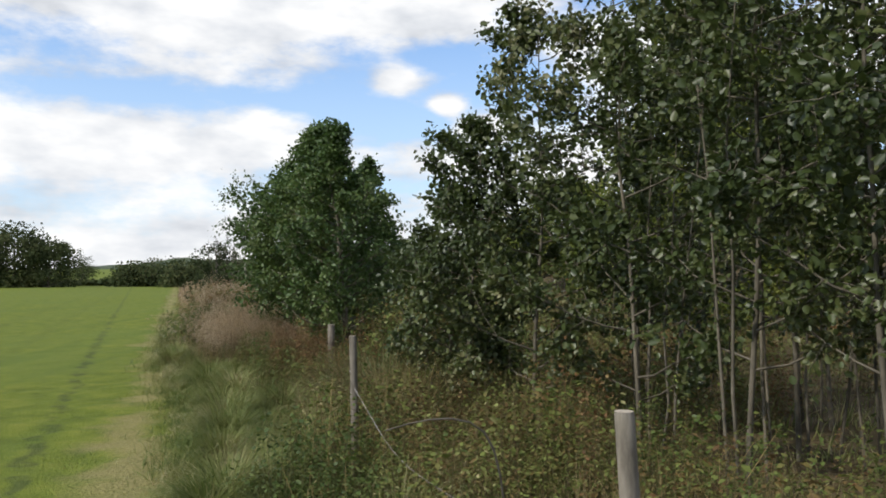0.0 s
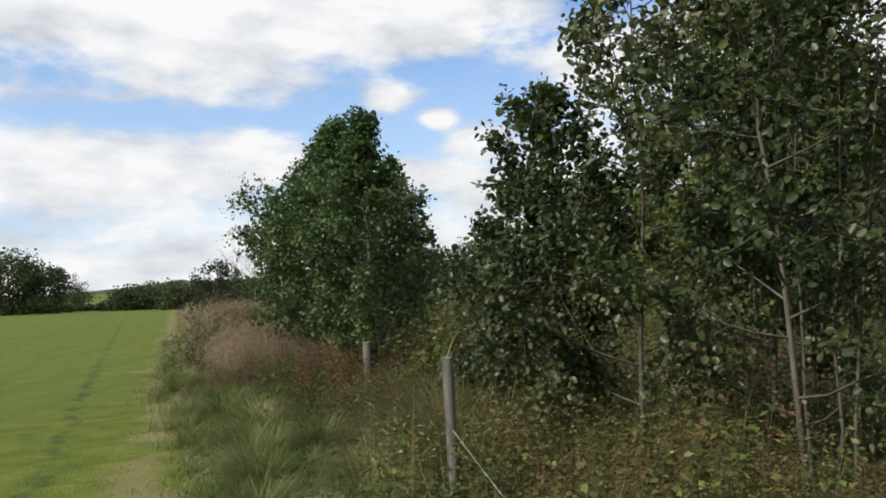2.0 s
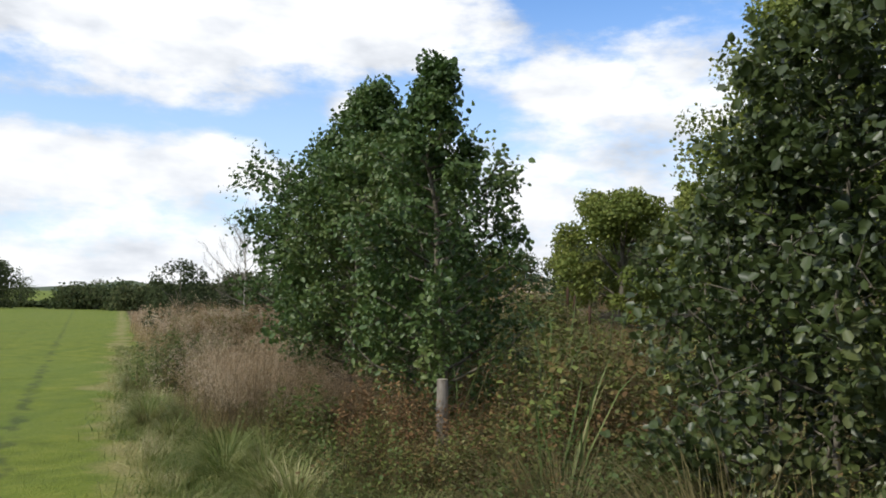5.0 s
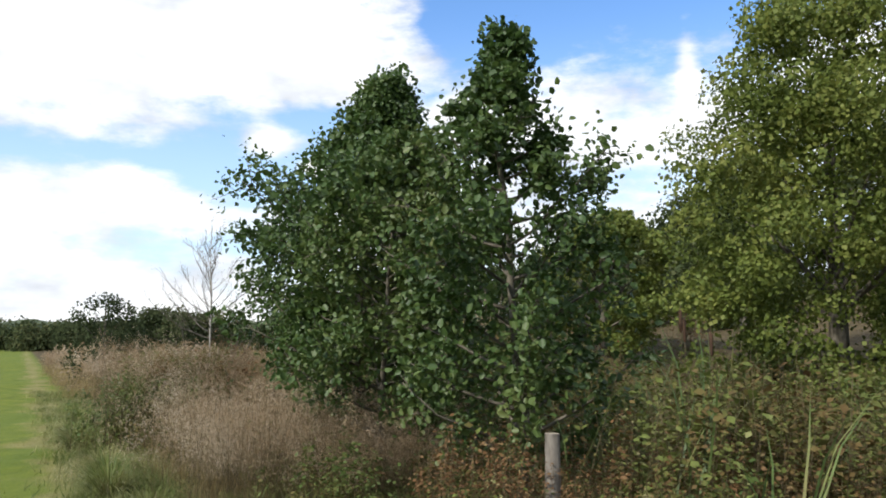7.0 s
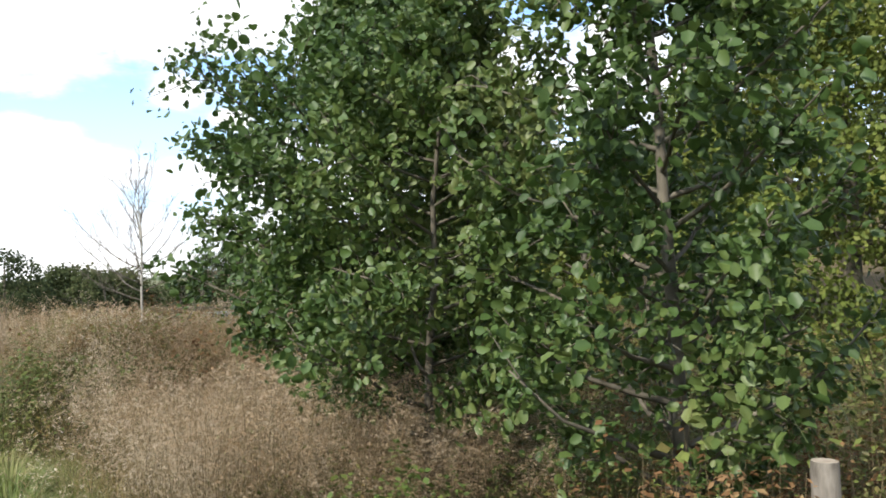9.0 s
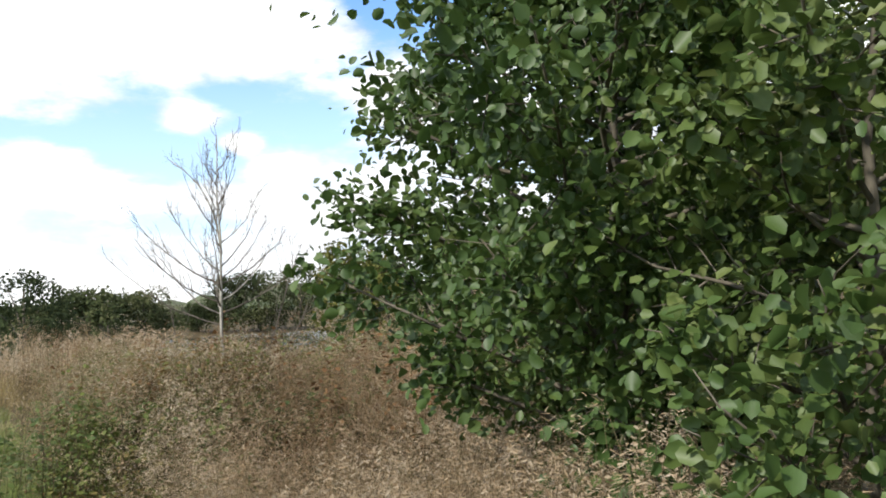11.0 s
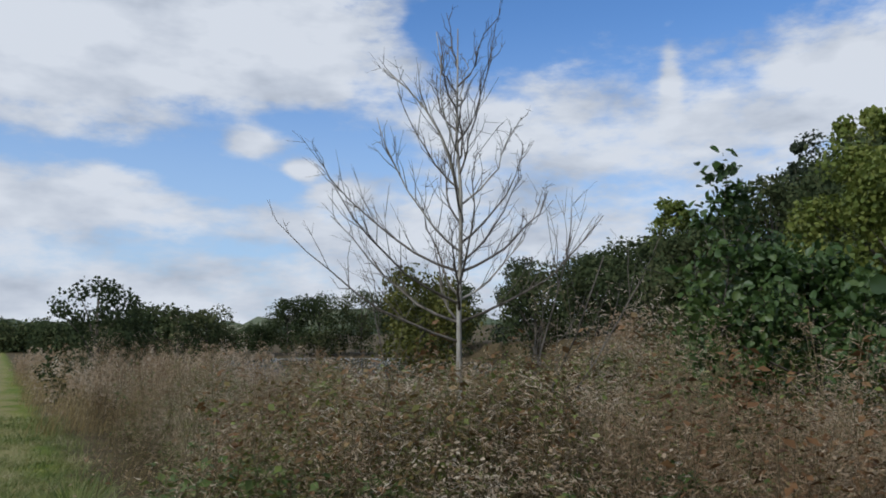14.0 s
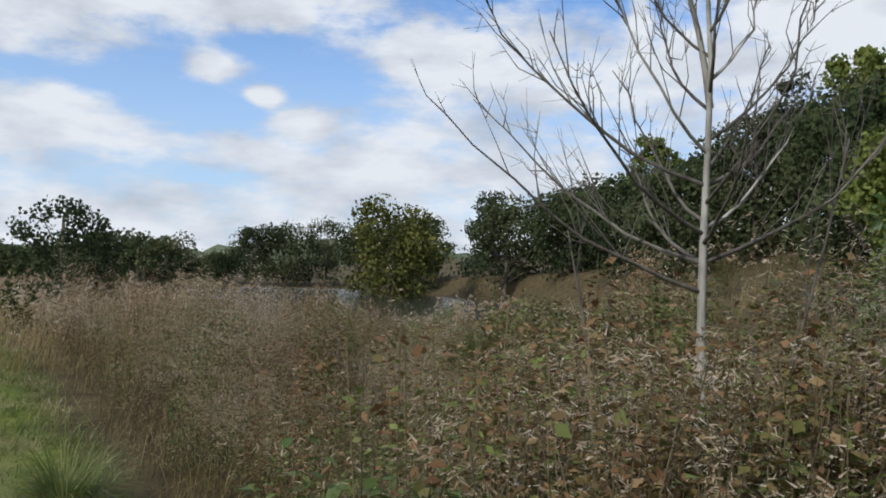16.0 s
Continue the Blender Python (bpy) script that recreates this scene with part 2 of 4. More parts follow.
# wheel track pressed into the turf, and a fainter one beside it
rut_ = n_.math("SUBTRACT", X_, n_.math("MULTIPLY_ADD", Y_, -0.385, -0.9))
rut_ = n_.math("MULTIPLY_ADD", n_.math("SUBTRACT", n_.noise(pos_, 1.7, 4.0), 0.5), 0.55, rut_)
for off_, wide_, much_ in ((0.0, 0.14, 0.6), (1.75, 0.3, 0.16), (3.6, 0.3, 0.16)):
    d_ = n_.math("ABSOLUTE", n_.math("ADD", rut_, off_))
    k_ = n_.math("MULTIPLY", n_.smooth(d_, wide_, wide_ * 0.3), n_.smooth(n_.noise(pos_, 2.6, 5.0), 0.40, 0.58))
    turf_ = n_.mix(n_.math("MULTIPLY", k_, much_), turf_, (0.035, 0.052, 0.018))
litter_ = n_.ramp(n_.math("MULTIPLY_ADD", mid_, 0.5, n_.math("MULTIPLY", fine_, 0.5)), [(0.35, (0.035, 0.025, 0.014)), (0.55, (0.10, 0.075, 0.035)), (0.72, (0.20, 0.16, 0.075))])
n_.link(n_.mix(n_.smooth(side_, -0.1, 0.5), turf_, litter_), b_.inputs["Base Color"])
bump(n_, b_, n_.math("MULTIPLY_ADD", mid_, 1.5, fine_), 0.8, 0.03)

HILL, n_, b_, _ = material("distant_fields", 0.95, 0.1)
pos_ = n_.add("ShaderNodeNewGeometry").outputs["Position"]
n_.link(n_.ramp(n_.noise(pos_, 0.012, 3.0), [(0.4, (0.06, 0.08, 0.05)), (0.5, (0.10, 0.12, 0.065)), (0.62, (0.15, 0.15, 0.09))]), b_.inputs["Base Color"])

# ---- building blocks ----
rng = np.random.default_rng(11)


def mesh_np(name, verts, faces):
    """A mesh from an array of places and a list of face arrays (each rows of equal length)."""
    me = bpy.data.meshes.new(name)
    verts = np.asarray(verts, dtype=np.float32)
    faces = [np.asarray(f, dtype=np.int32) for f in faces if len(f)]
    counts = np.concatenate([np.full(len(f), f.shape[1], dtype=np.int32) for f in faces])
    loops = np.concatenate([f.ravel() for f in faces])
    me.vertices.add(len(verts))
    me.vertices.foreach_set("co", verts.ravel())
    me.loops.add(len(loops))
    me.loops.foreach_set("vertex_index", loops)
    me.polygons.add(len(counts))
    me.polygons.foreach_set("loop_start", np.concatenate([[0], np.cumsum(counts)[:-1]]).astype(np.int32))
    me.update(calc_edges=True)
    return me


def part(name, me, mat, parent=None, label="", smooth=True):
    me.materials.append(mat)
    if smooth:
        me.polygons.foreach_set("use_smooth", np.ones(len(me.polygons), dtype=bool))
    ob = new(name, me)
    ob.parent = parent
    if label:
        tagged(ob, label)
    return ob


def joined(pieces):
    verts, faces, k = [], [], 0
    for v_, f_ in pieces:
        verts.append(v_)
        faces += [f + k for f in f_]
        k += len(v_)
    return np.concatenate(verts), faces


def scatter(tv, tf, m, p):
    """Copies of a small shape (places tv, faces tf), turned by m (n x 3 x 3) and set at p, in one array."""
    n, k = len(p), len(tv)
    verts = (np.einsum("nij,kj->nki", m, tv) + p[:, None, :]).reshape(-1, 3)
    shift = (np.arange(n) * k)[:, None, None]
    return verts, [(np.asarray(f)[None] + shift).reshape(-1, len(f[0])) for f in tf]


def unit(a):
    return a / np.maximum(np.linalg.norm(a, axis=1, keepdims=True), 1e-9)


def frames(along, normal, size):
    """Turning matrices whose y runs along, whose z is near normal; scaled by size (n) or sizes (n x 3)."""
    y = unit(along)
    x = unit(np.cross(y, normal))
    z = np.cross(x, y)
    m = np.stack([x, y, z], axis=2)
    size = np.asarray(size)
    return m * (size[:, None, None] if size.ndim == 1 else size[:, None, :])


def upright(n, tilt, sizes, wind=(0.0, 0.0)):
    """Turning matrices for stems that stand up, tilted at random and a little with the wind."""
    a = rng.uniform(0, 2 * np.pi, n)
    t = np.abs(rng.normal(0, tilt, n))
    z = unit(np.stack([np.cos(a) * t + wind[0], np.sin(a) * t + wind[1], np.ones(n)], 1))
    b = rng.uniform(0, 2 * np.pi, n)
    x = unit(np.cross(np.stack([np.cos(b), np.sin(b), np.zeros(n)], 1), z))
    return np.stack([x, np.cross(z, x), z], axis=2) * np.asarray(sizes)[:, None, :]


def tube(points, radii, sides=5):
    points, radii = np.asarray(points, float), np.asarray(radii, float)
    n = len(points)
    d = np.gradient(points, axis=0)
    d = unit(d)
    ref = np.where(np.abs(d[:, 2:3]) > 0.9, [[1.0, 0, 0]], [[0, 0, 1.0]])
    x = unit(np.cross(d, ref))
    y = np.cross(d, x)
    a = np.linspace(0, 2 * np.pi, sides, endpoint=False)
    v_ = points[:, None] + radii[:, None, None] * (np.cos(a)[None, :, None] * x[:, None] + np.sin(a)[None, :, None] * y[:, None])
    i = np.arange(n - 1)[:, None] * sides
    j = np.arange(sides)[None]
    k = (j + 1) % sides
    q = np.stack([i + j, i + k, i + sides + k, i + sides + j], -1).reshape(-1, 4)
    cap = [np.arange(sides)[None] + (n - 1) * sides]
    return v_.reshape(-1, 3), [q] + cap


# a rounded, folded leaf and a narrow one, base at the origin, pointing along y
LEAF_V = np.array([(0, 0, 0), (0, .52, -.06), (.03, 1, -.10), (-.26, .17, .08), (-.41, .5, .17), (-.27, .86, .05), (.27, .2, .06), (.39, .55, .12), (.24, .88, .10)])
LEAF_F = [[(0, 1, 4, 3), (1, 2, 5, 4), (0, 6, 7, 1), (1, 7, 8, 2)]]
LOW_V = np.array([(0, 0, 0), (.02, 1, -.06), (-.36, .34, .14), (-.28, .78, .08), (.36, .32, .12), (.29, .8, .14)])
LOW_F = [[(0, 1, 3, 2), (0, 4, 5, 1)]]
NEEDLE_V = np.array([(-.09, 0, 0), (.09, 0, 0), (0, 1, .1)])
NEEDLE_F = [[(0, 1, 2)]]
SLIM_V = np.array([(0, 0, 0), (-.16, .45, .05), (0, 1, -.08), (.16, .45, .05)])
SLIM_F = [[(0, 2, 1), (0, 3, 2)]]
DIAMOND_V = np.array([(0, 0, 0), (-.34, .5, .08), (0, 1, -.03), (.34, .5, .08)])
SPRAY_V = np.array([(0, 0, 0), (-.5, .3, .12), (-.15, .55, 0), (-.32, .95, .05), (.08, .7, -.08), (.42, .85, .1), (.2, .4, 0), (.5, .1, .1)])
SPRAY_F = [[(0, 2, 1), (2, 4, 3), (0, 6, 4), (4, 6, 5), (0, 7, 6), (0, 4, 2)]]


def blade_shape(curl):
    """One blade of grass, 1 high, curling over towards y."""
    t = np.array([0, .38, .72, 1.0])
    y, z = curl * t ** 2.2, t - 0.42 * curl * t ** 3
    wd = np.array([.5, .42, .28, 0])
    v_ = [(-wd[i], y[i], z[i]) for i in range(3)] + [(wd[i], y[i], z[i]) for i in range(3)] + [(0, y[3], z[3])]
    return np.array(v_), [[(0, 3, 4, 1), (1, 4, 5, 2)], [(2, 5, 6)]]


BLADES = [blade_shape(c) for c in (0.12, 0.35, 0.65, 0.95)]


def weed_shape(leaves, leaf, low, spread, narrow=False, far=False):
    """One weed, 1 high: the stem and the leaves as two shapes."""
    s_v, s_f = tube([(0, 0, 0), (.0, .05, 1)], [.004, .0015], 3) if far else tube([(0, 0, 0), (.015, -.01, .5), (.0, .05, 1)], [.0027, .002, .0008], 3)
    h = low + (1 - low) * rng.random(leaves) ** 0.8
    a = np.arange(leaves) * 2.4 + rng.uniform(0, 1, leaves)
    d = np.stack([np.cos(a), np.sin(a), rng.uniform(-.75, .35, leaves)], 1)
    p = np.stack([np.cos(a) * .01, np.sin(a) * .01 + .02, h], 1) + d * (spread * rng.random(leaves) * (1.15 - h))[:, None]
    up = np.stack([rng.normal(0, .45, leaves), rng.normal(0, .45, leaves), np.full(leaves, .9)], 1)
    l_v, l_f = scatter(SLIM_V if narrow else DIAMOND_V, SLIM_F, frames(d, up, leaf * (.5 + .95 * rng.random(leaves) ** 1.5)), p)
    return (s_v, s_f), (l_v, l_f)


def plume_shape(bits, grain=1.0, size=1.0):
    """A dry grass plume on its bent stem, 1 high: a nodding, one-sided tuft of fine drooping sprays."""
    s_v, s_f = tube([(0, 0, 0), (.03, .04, .45), (.0, .16, .95)], [.0016, .0012, .0007], 3)
    sprays = max(6, bits // 7)
    h0 = .50 + .48 * rng.random(sprays) ** .8
    a0 = rng.uniform(0, 2 * np.pi, sprays)
    k = rng.integers(0, sprays, bits)
    f = rng.random(bits)
    reach = (.035 + .17 * (1.08 - h0[k])) * f
    a = a0[k] + rng.normal(0, .25, bits)
    p = np.stack([np.cos(a) * reach, np.sin(a) * reach + .17 * h0[k] ** 2, h0[k] + .05 * f - .09 * f * f], 1) + rng.normal(0, .006, (bits, 3))
    d = np.stack([np.cos(a), np.sin(a) + .3, rng.uniform(-.9, .8, bits)], 1)
    l_v, l_f = scatter(NEEDLE_V * [.95 * grain, 1, 1], NEEDLE_F, frames(d, rng.normal(0, 1, (bits, 3)), size * grain ** .5 * rng.uniform(.010, .028, bits)), p)
    return (s_v, s_f), (l_v, l_f)


def ground_z(x, y):
    """Height of the ground: the field, falling a little along the walk; the pond's basin; the bank and the wooded hill."""
    x, y = np.asarray(x, float), np.asarray(y, float)

    def ease(t):
        t = np.clip(t, 0, 1)
        return t * t * (3 - 2 * t)
    z = 1.5 * ease((x + 2.2 - 0.11 * (y - 20)) / 5) * ease((y - 19) / 9)
    z = z + 6.0 * ease((x - 9 - 0.10 * (y - 30)) / 32) * ease((y - 14) / 22)
    z = z + 9.0 * ease((np.hypot(x, y) - 260) / 500)
    pond = ((x - 1) / 17) ** 2 + ((y - 84) / 47) ** 2
    z = np.where(pond < 1.25, z + (-1.5 - z) * ease((1.25 - pond) / 0.4), z)
    return z


def edge_x(y):
    return EDGE_0 + EDGE_K * y


# ---- ground, pond ----
def axis(lo, hi, step, far):
    mid = np.arange(lo, hi + step / 2, step)
    out = np.geomspace(1, far, 26)
    return np.concatenate([lo - out[::-1], mid, hi + out])


gx, gy = axis(-24, 24, 0.4, 2600), axis(-12, 60, 0.4, 2600)
GX, GY = np.meshgrid(gx, gy)
GZ = ground_z(GX, GY)
near_ = (np.abs(GX) < 60) & (np.abs(GY) < 90)
GZ = GZ + np.where(near_, np.random.default_rng(3).normal(0, 0.012, GX.shape), 0)
nx_, ny_ = len(gx), len(gy)
ij_ = (np.arange(ny_ - 1)[:, None] * nx_ + np.arange(nx_ - 1)[None]).ravel()
ground = part("ground", mesh_np("ground", np.stack([GX, GY, GZ], -1).reshape(-1, 3), [np.stack([ij_, ij_ + 1, ij_ + nx_ + 1, ij_ + nx_], 1)]), GROUND)
tagged(ground, "mown green field with a wheel track, running into brown litter under rough grass", "ground", kind="structure")

a_ = np.linspace(0, 2 * np.pi, 64, endpoint=False)
rim_ = np.stack([1 + 18.5 * np.cos(a_), 84 + 50 * np.sin(a_), np.full(64, -0.75)], 1)
pond = part("water", mesh_np("water", rim_, [np.arange(64)[None]]), WATER)
tagged(pond, "pale rippled pond water reflecting the cloudy sky", "pond", kind="structure")


# ---- trees ----
def grow(base, height, profile, branches, twigs, lean=(0, 0), low=0.12, rise=0.75, radius=0.04, seed=1, wobble=0.06):
    """Wood of a tree: the tubes of trunk, boughs and twigs, and twigs as (start, end) rows on which leaves sit."""
    r = np.random.default_rng(seed)
    t = np.linspace(0, 1, 9)
    off = np.cumsum(r.normal(0, wobble, (9, 2)), 0) * t[:, None]
    trunk = np.stack([base[0] + lean[0] * t + off[:, 0], base[1] + lean[1] * t + off[:, 1], base[2] - 0.05 + height * t], 1)
    tubes = [tube(trunk, radius * (1 - 0.88 * t), 7)]
    boughs, spray, seats = [], [], []
    for i in range(branches):
        h = low + (0.98 - low) * ((i + r.random()) / branches)
        reach = float(profile(h)) * r.uniform(.72, 1.1)
        a = i * 2.399 + r.uniform(-.5, .5)
        p0 = np.array([np.interp(h, t, trunk[:, k]) for k in range(3)])
        s = np.linspace(0, 1, 5)
        up = rise * reach * r.uniform(.6, 1.3)
        q = p0 + np.stack([np.cos(a) * reach * s, np.sin(a) * reach * s, up * (s ** 1.35)], 1) + r.normal(0, .035 * reach, (5, 3)) * s[:, None]
        boughs.append(tube(q, radius * 0.42 * (1 - h * .6) * (1 - 0.85 * s) + 0.0015, 4))
        seats.append(np.stack([q[2], q[4]]))
        for j in range(twigs):
            f = r.uniform(.25, 1)
            s0 = np.array([np.interp(f, s, q[:, k]) for k in range(3)])
            d = np.array([np.cos(a), np.sin(a), .5]) + r.normal(0, .75, 3)
            d /= np.linalg.norm(d)
            s1 = s0 + d * reach * r.uniform(.18, .5) * (1.15 - .5 * f)
            spray.append(tube(np.stack([s0, (s0 + s1) / 2 + r.normal(0, .02, 3), s1]), [.005, .0035, .0015], 3))
            seats.append(np.stack([s0, s1]))
    seats.append(np.stack([trunk[-3], trunk[-1]]))
    return tubes, boughs, spray, np.array(seats)


def leaves_on(seats, count, size, shape, seed, loose=0.06, droop=0.3):
    r = np.random.default_rng(seed)
    i = r.integers(0, len(seats), count)
    f = r.random(count)[:, None] ** 0.7
    p = seats[i, 0] * (1 - f) + seats[i, 1] * f
    d = unit(seats[i, 1] - seats[i, 0]) * .6 + r.normal(0, .75, (count, 3)) - [0, 0, droop]
    p = p + r.normal(0, loose, (count, 3))
    up = r.normal(0, 1.0, (count, 3)) + [-.35, -.3, .8]
    return scatter(shape[0], shape[1], frames(d, up, size * (.5 + .85 * r.random(count) ** 1.3)), p)


LEAF_MESH = mesh_np("leaf", LEAF_V, LEAF_F)
LEAF_MESH.materials.append(ALDER_LEAF)


def leafy_tree(name, label, base, height, profile, branches, twigs, leaves, size, mat, seed, category="tree", shape=(LEAF_V, LEAF_F),
               wood=BARK, loose=0.06, group="", stems=0, single=0, **grown):
    tubes, boughs, spray, seats = grow((0, 0, 0), height, profile, branches, twigs, seed=seed, **grown)
    ob = new(name)
    ob.location = base
    tagged(ob, label, category, group)
    part("trunk", mesh_np("trunk", *joined(tubes)), wood, ob)
    r = np.random.default_rng(seed + 9)
    for _ in range(stems):
        a, d, t = r.uniform(0, 6.28), r.uniform(.12, .4), np.linspace(0, 1, 6)
        bow = np.cumsum(r.normal(0, .035, (6, 2)), 0)
        q = np.stack([np.cos(a) * d * (1 + t) + bow[:, 0], np.sin(a) * d * (1 + t) + bow[:, 1], height * r.uniform(.55, .8) * t - .05], 1)
        part("stem", mesh_np("stem", *tube(q, .015 * (1 - .8 * t), 5)), wood, ob)
    for bough in boughs:
        part("branch", mesh_np("branch", *bough), wood, ob)
    tagged(part("twig_spray", mesh_np("twig_spray", *joined(spray)), wood, ob), kind="stuff")
    part("crown", mesh_np("crown", *leaves_on(seats, leaves, size, shape, seed + 50, loose)), mat, ob)
    if single:
        # the leaves that face the walk, one by one
        pick = r.integers(0, len(seats), single * 8)
        p = seats[pick, 1] + r.normal(0, .05, (single * 8, 3))
        best = np.argsort(p @ np.array([.85, .5, .1]))[:single]
        d = unit(seats[pick, 1] - seats[pick, 0]) * .4 + r.normal(0, .6, (single * 8, 3)) - [0, 0, .45]
        up = r.normal(0, .6, (single * 8, 3)) + [-.45, -.4, .8]
        m = frames(d, up, size * r.uniform(.6, 1.1, single * 8))
        for k in best:
            leaf = new("leaf", LEAF_MESH)
            leaf.parent = ob
            leaf.matrix_local = Matrix.Translation(p[k]) @ Matrix(m[k].tolist()).to_4x4()
    return ob


def on_ground(x, y, dz=0.0):
    return (x, y, float(ground_z(x, y)) + dz)


def shape_of(*pairs):
    hs, rs = zip(*pairs)
    return lambda h: np.interp(h, hs, rs)


# alders by the fence, side by side, and lower growth behind them
leafy_tree("alder_tree", "tall green alder with a spiky leader behind a fence post", on_ground(-1.6, 12.7), 3.95,
           shape_of((0, .5), (.2, 1.0), (.45, 1.0), (.6, .78), (.72, .45), (.86, .2), (1, .07)), 60, 9, 15500, 0.058, ALDER, 21, shape=(LOW_V, LOW_F), lean=(-.12, -.4), radius=.05, low=.13, rise=.6)
leafy_tree("alder_tree", "broad dark green alder rising out of tan grass", on_ground(-2.74, 15.28), 4.35,
           shape_of((0, .3), (.15, .6), (.24, 1.15), (.33, 1.42), (.47, 1.5), (.58, 1.25), (.74, .75), (.88, .34), (1, .1)), 80, 11, 36000, 0.056, ALDER, 22, loose=.075, radius=.05, low=.19, rise=.5, lean=(.1, .0), single=300)
leafy_tree("alder_tree", "tall dark green alder behind its neighbours", on_ground(-1.95, 16.5), 4.0,
           shape_of((0, .9), (.25, 1.15), (.5, 1.0), (.75, .55), (.9, .2), (1, .05)), 50, 8, 10000, 0.068, ALDER, 25, shape=(LOW_V, LOW_F), radius=.05, low=.1, rise=.5)
leafy_tree("alder_tree", "leafy bright green alder filling the gap beside the fence", on_ground(-2.6, 13.8), 3.4,
           shape_of((0, .6), (.25, .9), (.6, .8), (.85, .45), (1, .12)), 44, 9, 13000, 0.058, ALDER, 24, shape=(LOW_V, LOW_F), radius=.036, low=.2, rise=.5)
leafy_tree("alder_tree", "low green alder bush beside the tan grass", on_ground(-2.2, 19.5), 2.1,
           shape_of((0, .8), (.3, 1.1), (.7, .8), (1, .2)), 36, 7, 9500, 0.058, ALDER, 23, radius=.03, low=.1, rise=.5)

leafy_tree("alder_sapling", "slender green alder shoot above a low bush", on_ground(-2.75, 19.55), 2.75,
           shape_of((0, .3), (.5, .35), (.8, .16), (1, .05)), 18, 4, 900, 0.062, ALDER, 26, radius=.014, low=.3, rise=1.2)

# the thicket by the start of the walk: many thin stems
THICK = [(0.08, 8.9, 3.3, .85), (0.70, 8.3, 4.3, 1.15), (1.48, 7.2, 5.1, 1.25), (1.98, 6.2, 5.6, 1.15), (2.48, 5.2, 5.6, 1.15), (3.03, 4.2, 5.6, 1.2),
         (1.88, 8.7, 5.0, 1.1), (2.83, 7.3, 6.2, 1.3), (3.63, 6.0, 6.4, 1.4), (3.73, 8.6, 6.2, 1.4), (4.03, 4.4, 6.0, 1.3), (2.83, 10.0, 5.0, 1.2), (4.93, 6.6, 6.5, 1.5), (-0.15, 9.3, 2.6, .8), (3.6, 5.1, 6.8, 1.4), (2.9, 3.3, 6.0, 1.1), (4.3, 3.3, 6.6, 1.6), (5.3, 5.1, 7.0, 1.8), (3.3, 6.7, 6.9, 1.5)]
for i_, (x_, y_, h_, r_) in enumerate(THICK):
    leafy_tree("alder_sapling", "slender green sapling with a thin pale stem in a dense thicket", on_ground(x_, y_), h_,
               shape_of((0, r_ * .55), (.25, r_ * .9), (.5, r_), (.8, r_ * .6), (1, r_ * .12)), 34, 7, 8500 if i_ < 6 else 5600, 0.06, THICKET, 100 + i_, group="thicket saplings", shape=(LOW_V, LOW_F), wood=STEM_BARK, stems=3 if i_ > 1 else 0,
               lean=(rng.uniform(-.3, .3), rng.uniform(-.3, .3)) if i_ > 1 else (.15, 0), radius=.024, low=.1 if i_ < 3 else .15, rise=.55, wobble=.04)


# ---- larger and farther trees: limbs carrying clumps of leaves ----
def clump_tree(name, label, base, height, radius, clumps, per, size, mat, seed, bottom=.12, cone=0.0, category="tree", group="", wood=BARK, tight=1.0):
    r = np.random.default_rng(seed)
    ob = new(name)
    ob.location = base
    tagged(ob, label, category, group)
    n = clumps
    h = bottom + (1 - bottom) * r.random(n) ** 0.85
    full = np.sqrt(np.clip(1 - ((h - .48) / .58) ** 2, .03, 1)) * (1 - cone) + cone * (1.08 - h)
    a = r.uniform(0, 2 * np.pi, n)
    d = np.sqrt(r.uniform(.1, 1, n)) * full * radius * .85
    c = np.stack([np.cos(a) * d, np.sin(a) * d, h * height * .93], 1)
    cr = radius * r.uniform(.2, .48, n) * (1 - .5 * cone) * tight
    tubes = [tube([(0, 0, -.1), (.02 * radius, 0, height * .4), (0, .03 * radius, height * .85)], [radius * .05 + .02, radius * .03 + .01, .02], 6)]
    for k in range(0, n, max(1, n // 14)):
        tubes.append(tube([(0, 0, c[k, 2] * .5), (c[k] * [.5, .5, .8]), c[k]], [radius * .012 + .008, radius * .009 + .005, .006], 4))
    part("trunk", mesh_np("trunk", *joined(tubes)), wood, ob)
    i = np.repeat(np.arange(n), per)
    out = unit(r.normal(0, 1, (n * per, 3)) + [0, 0, .25])
    p = c[i] + out * (cr[i] * r.uniform(.45, 1.1, n * per))[:, None] * [1, 1, .75]
    al = out * .5 + r.normal(0, .6, (n * per, 3)) - [0, 0, .25]
    tv, tf = DIAMOND_V * [1.5, 1, 1], SLIM_F
    part("crown", mesh_np("crown", *scatter(tv, tf, frames(al, out + r.normal(0, .5, (n * per, 3)), size * r.uniform(.6, 1.3, n * per)), p)), mat, ob)
    return ob


def far_tree(name, label, x, y, top, radius, mat, seed, size=None, clumps=50, per=105, **kw):
    z = float(ground_z(x, y))
    return clump_tree(name, label, (x, y, z), top - z, radius, clumps, per, size or max(.24, radius * .066), mat, seed, **kw)


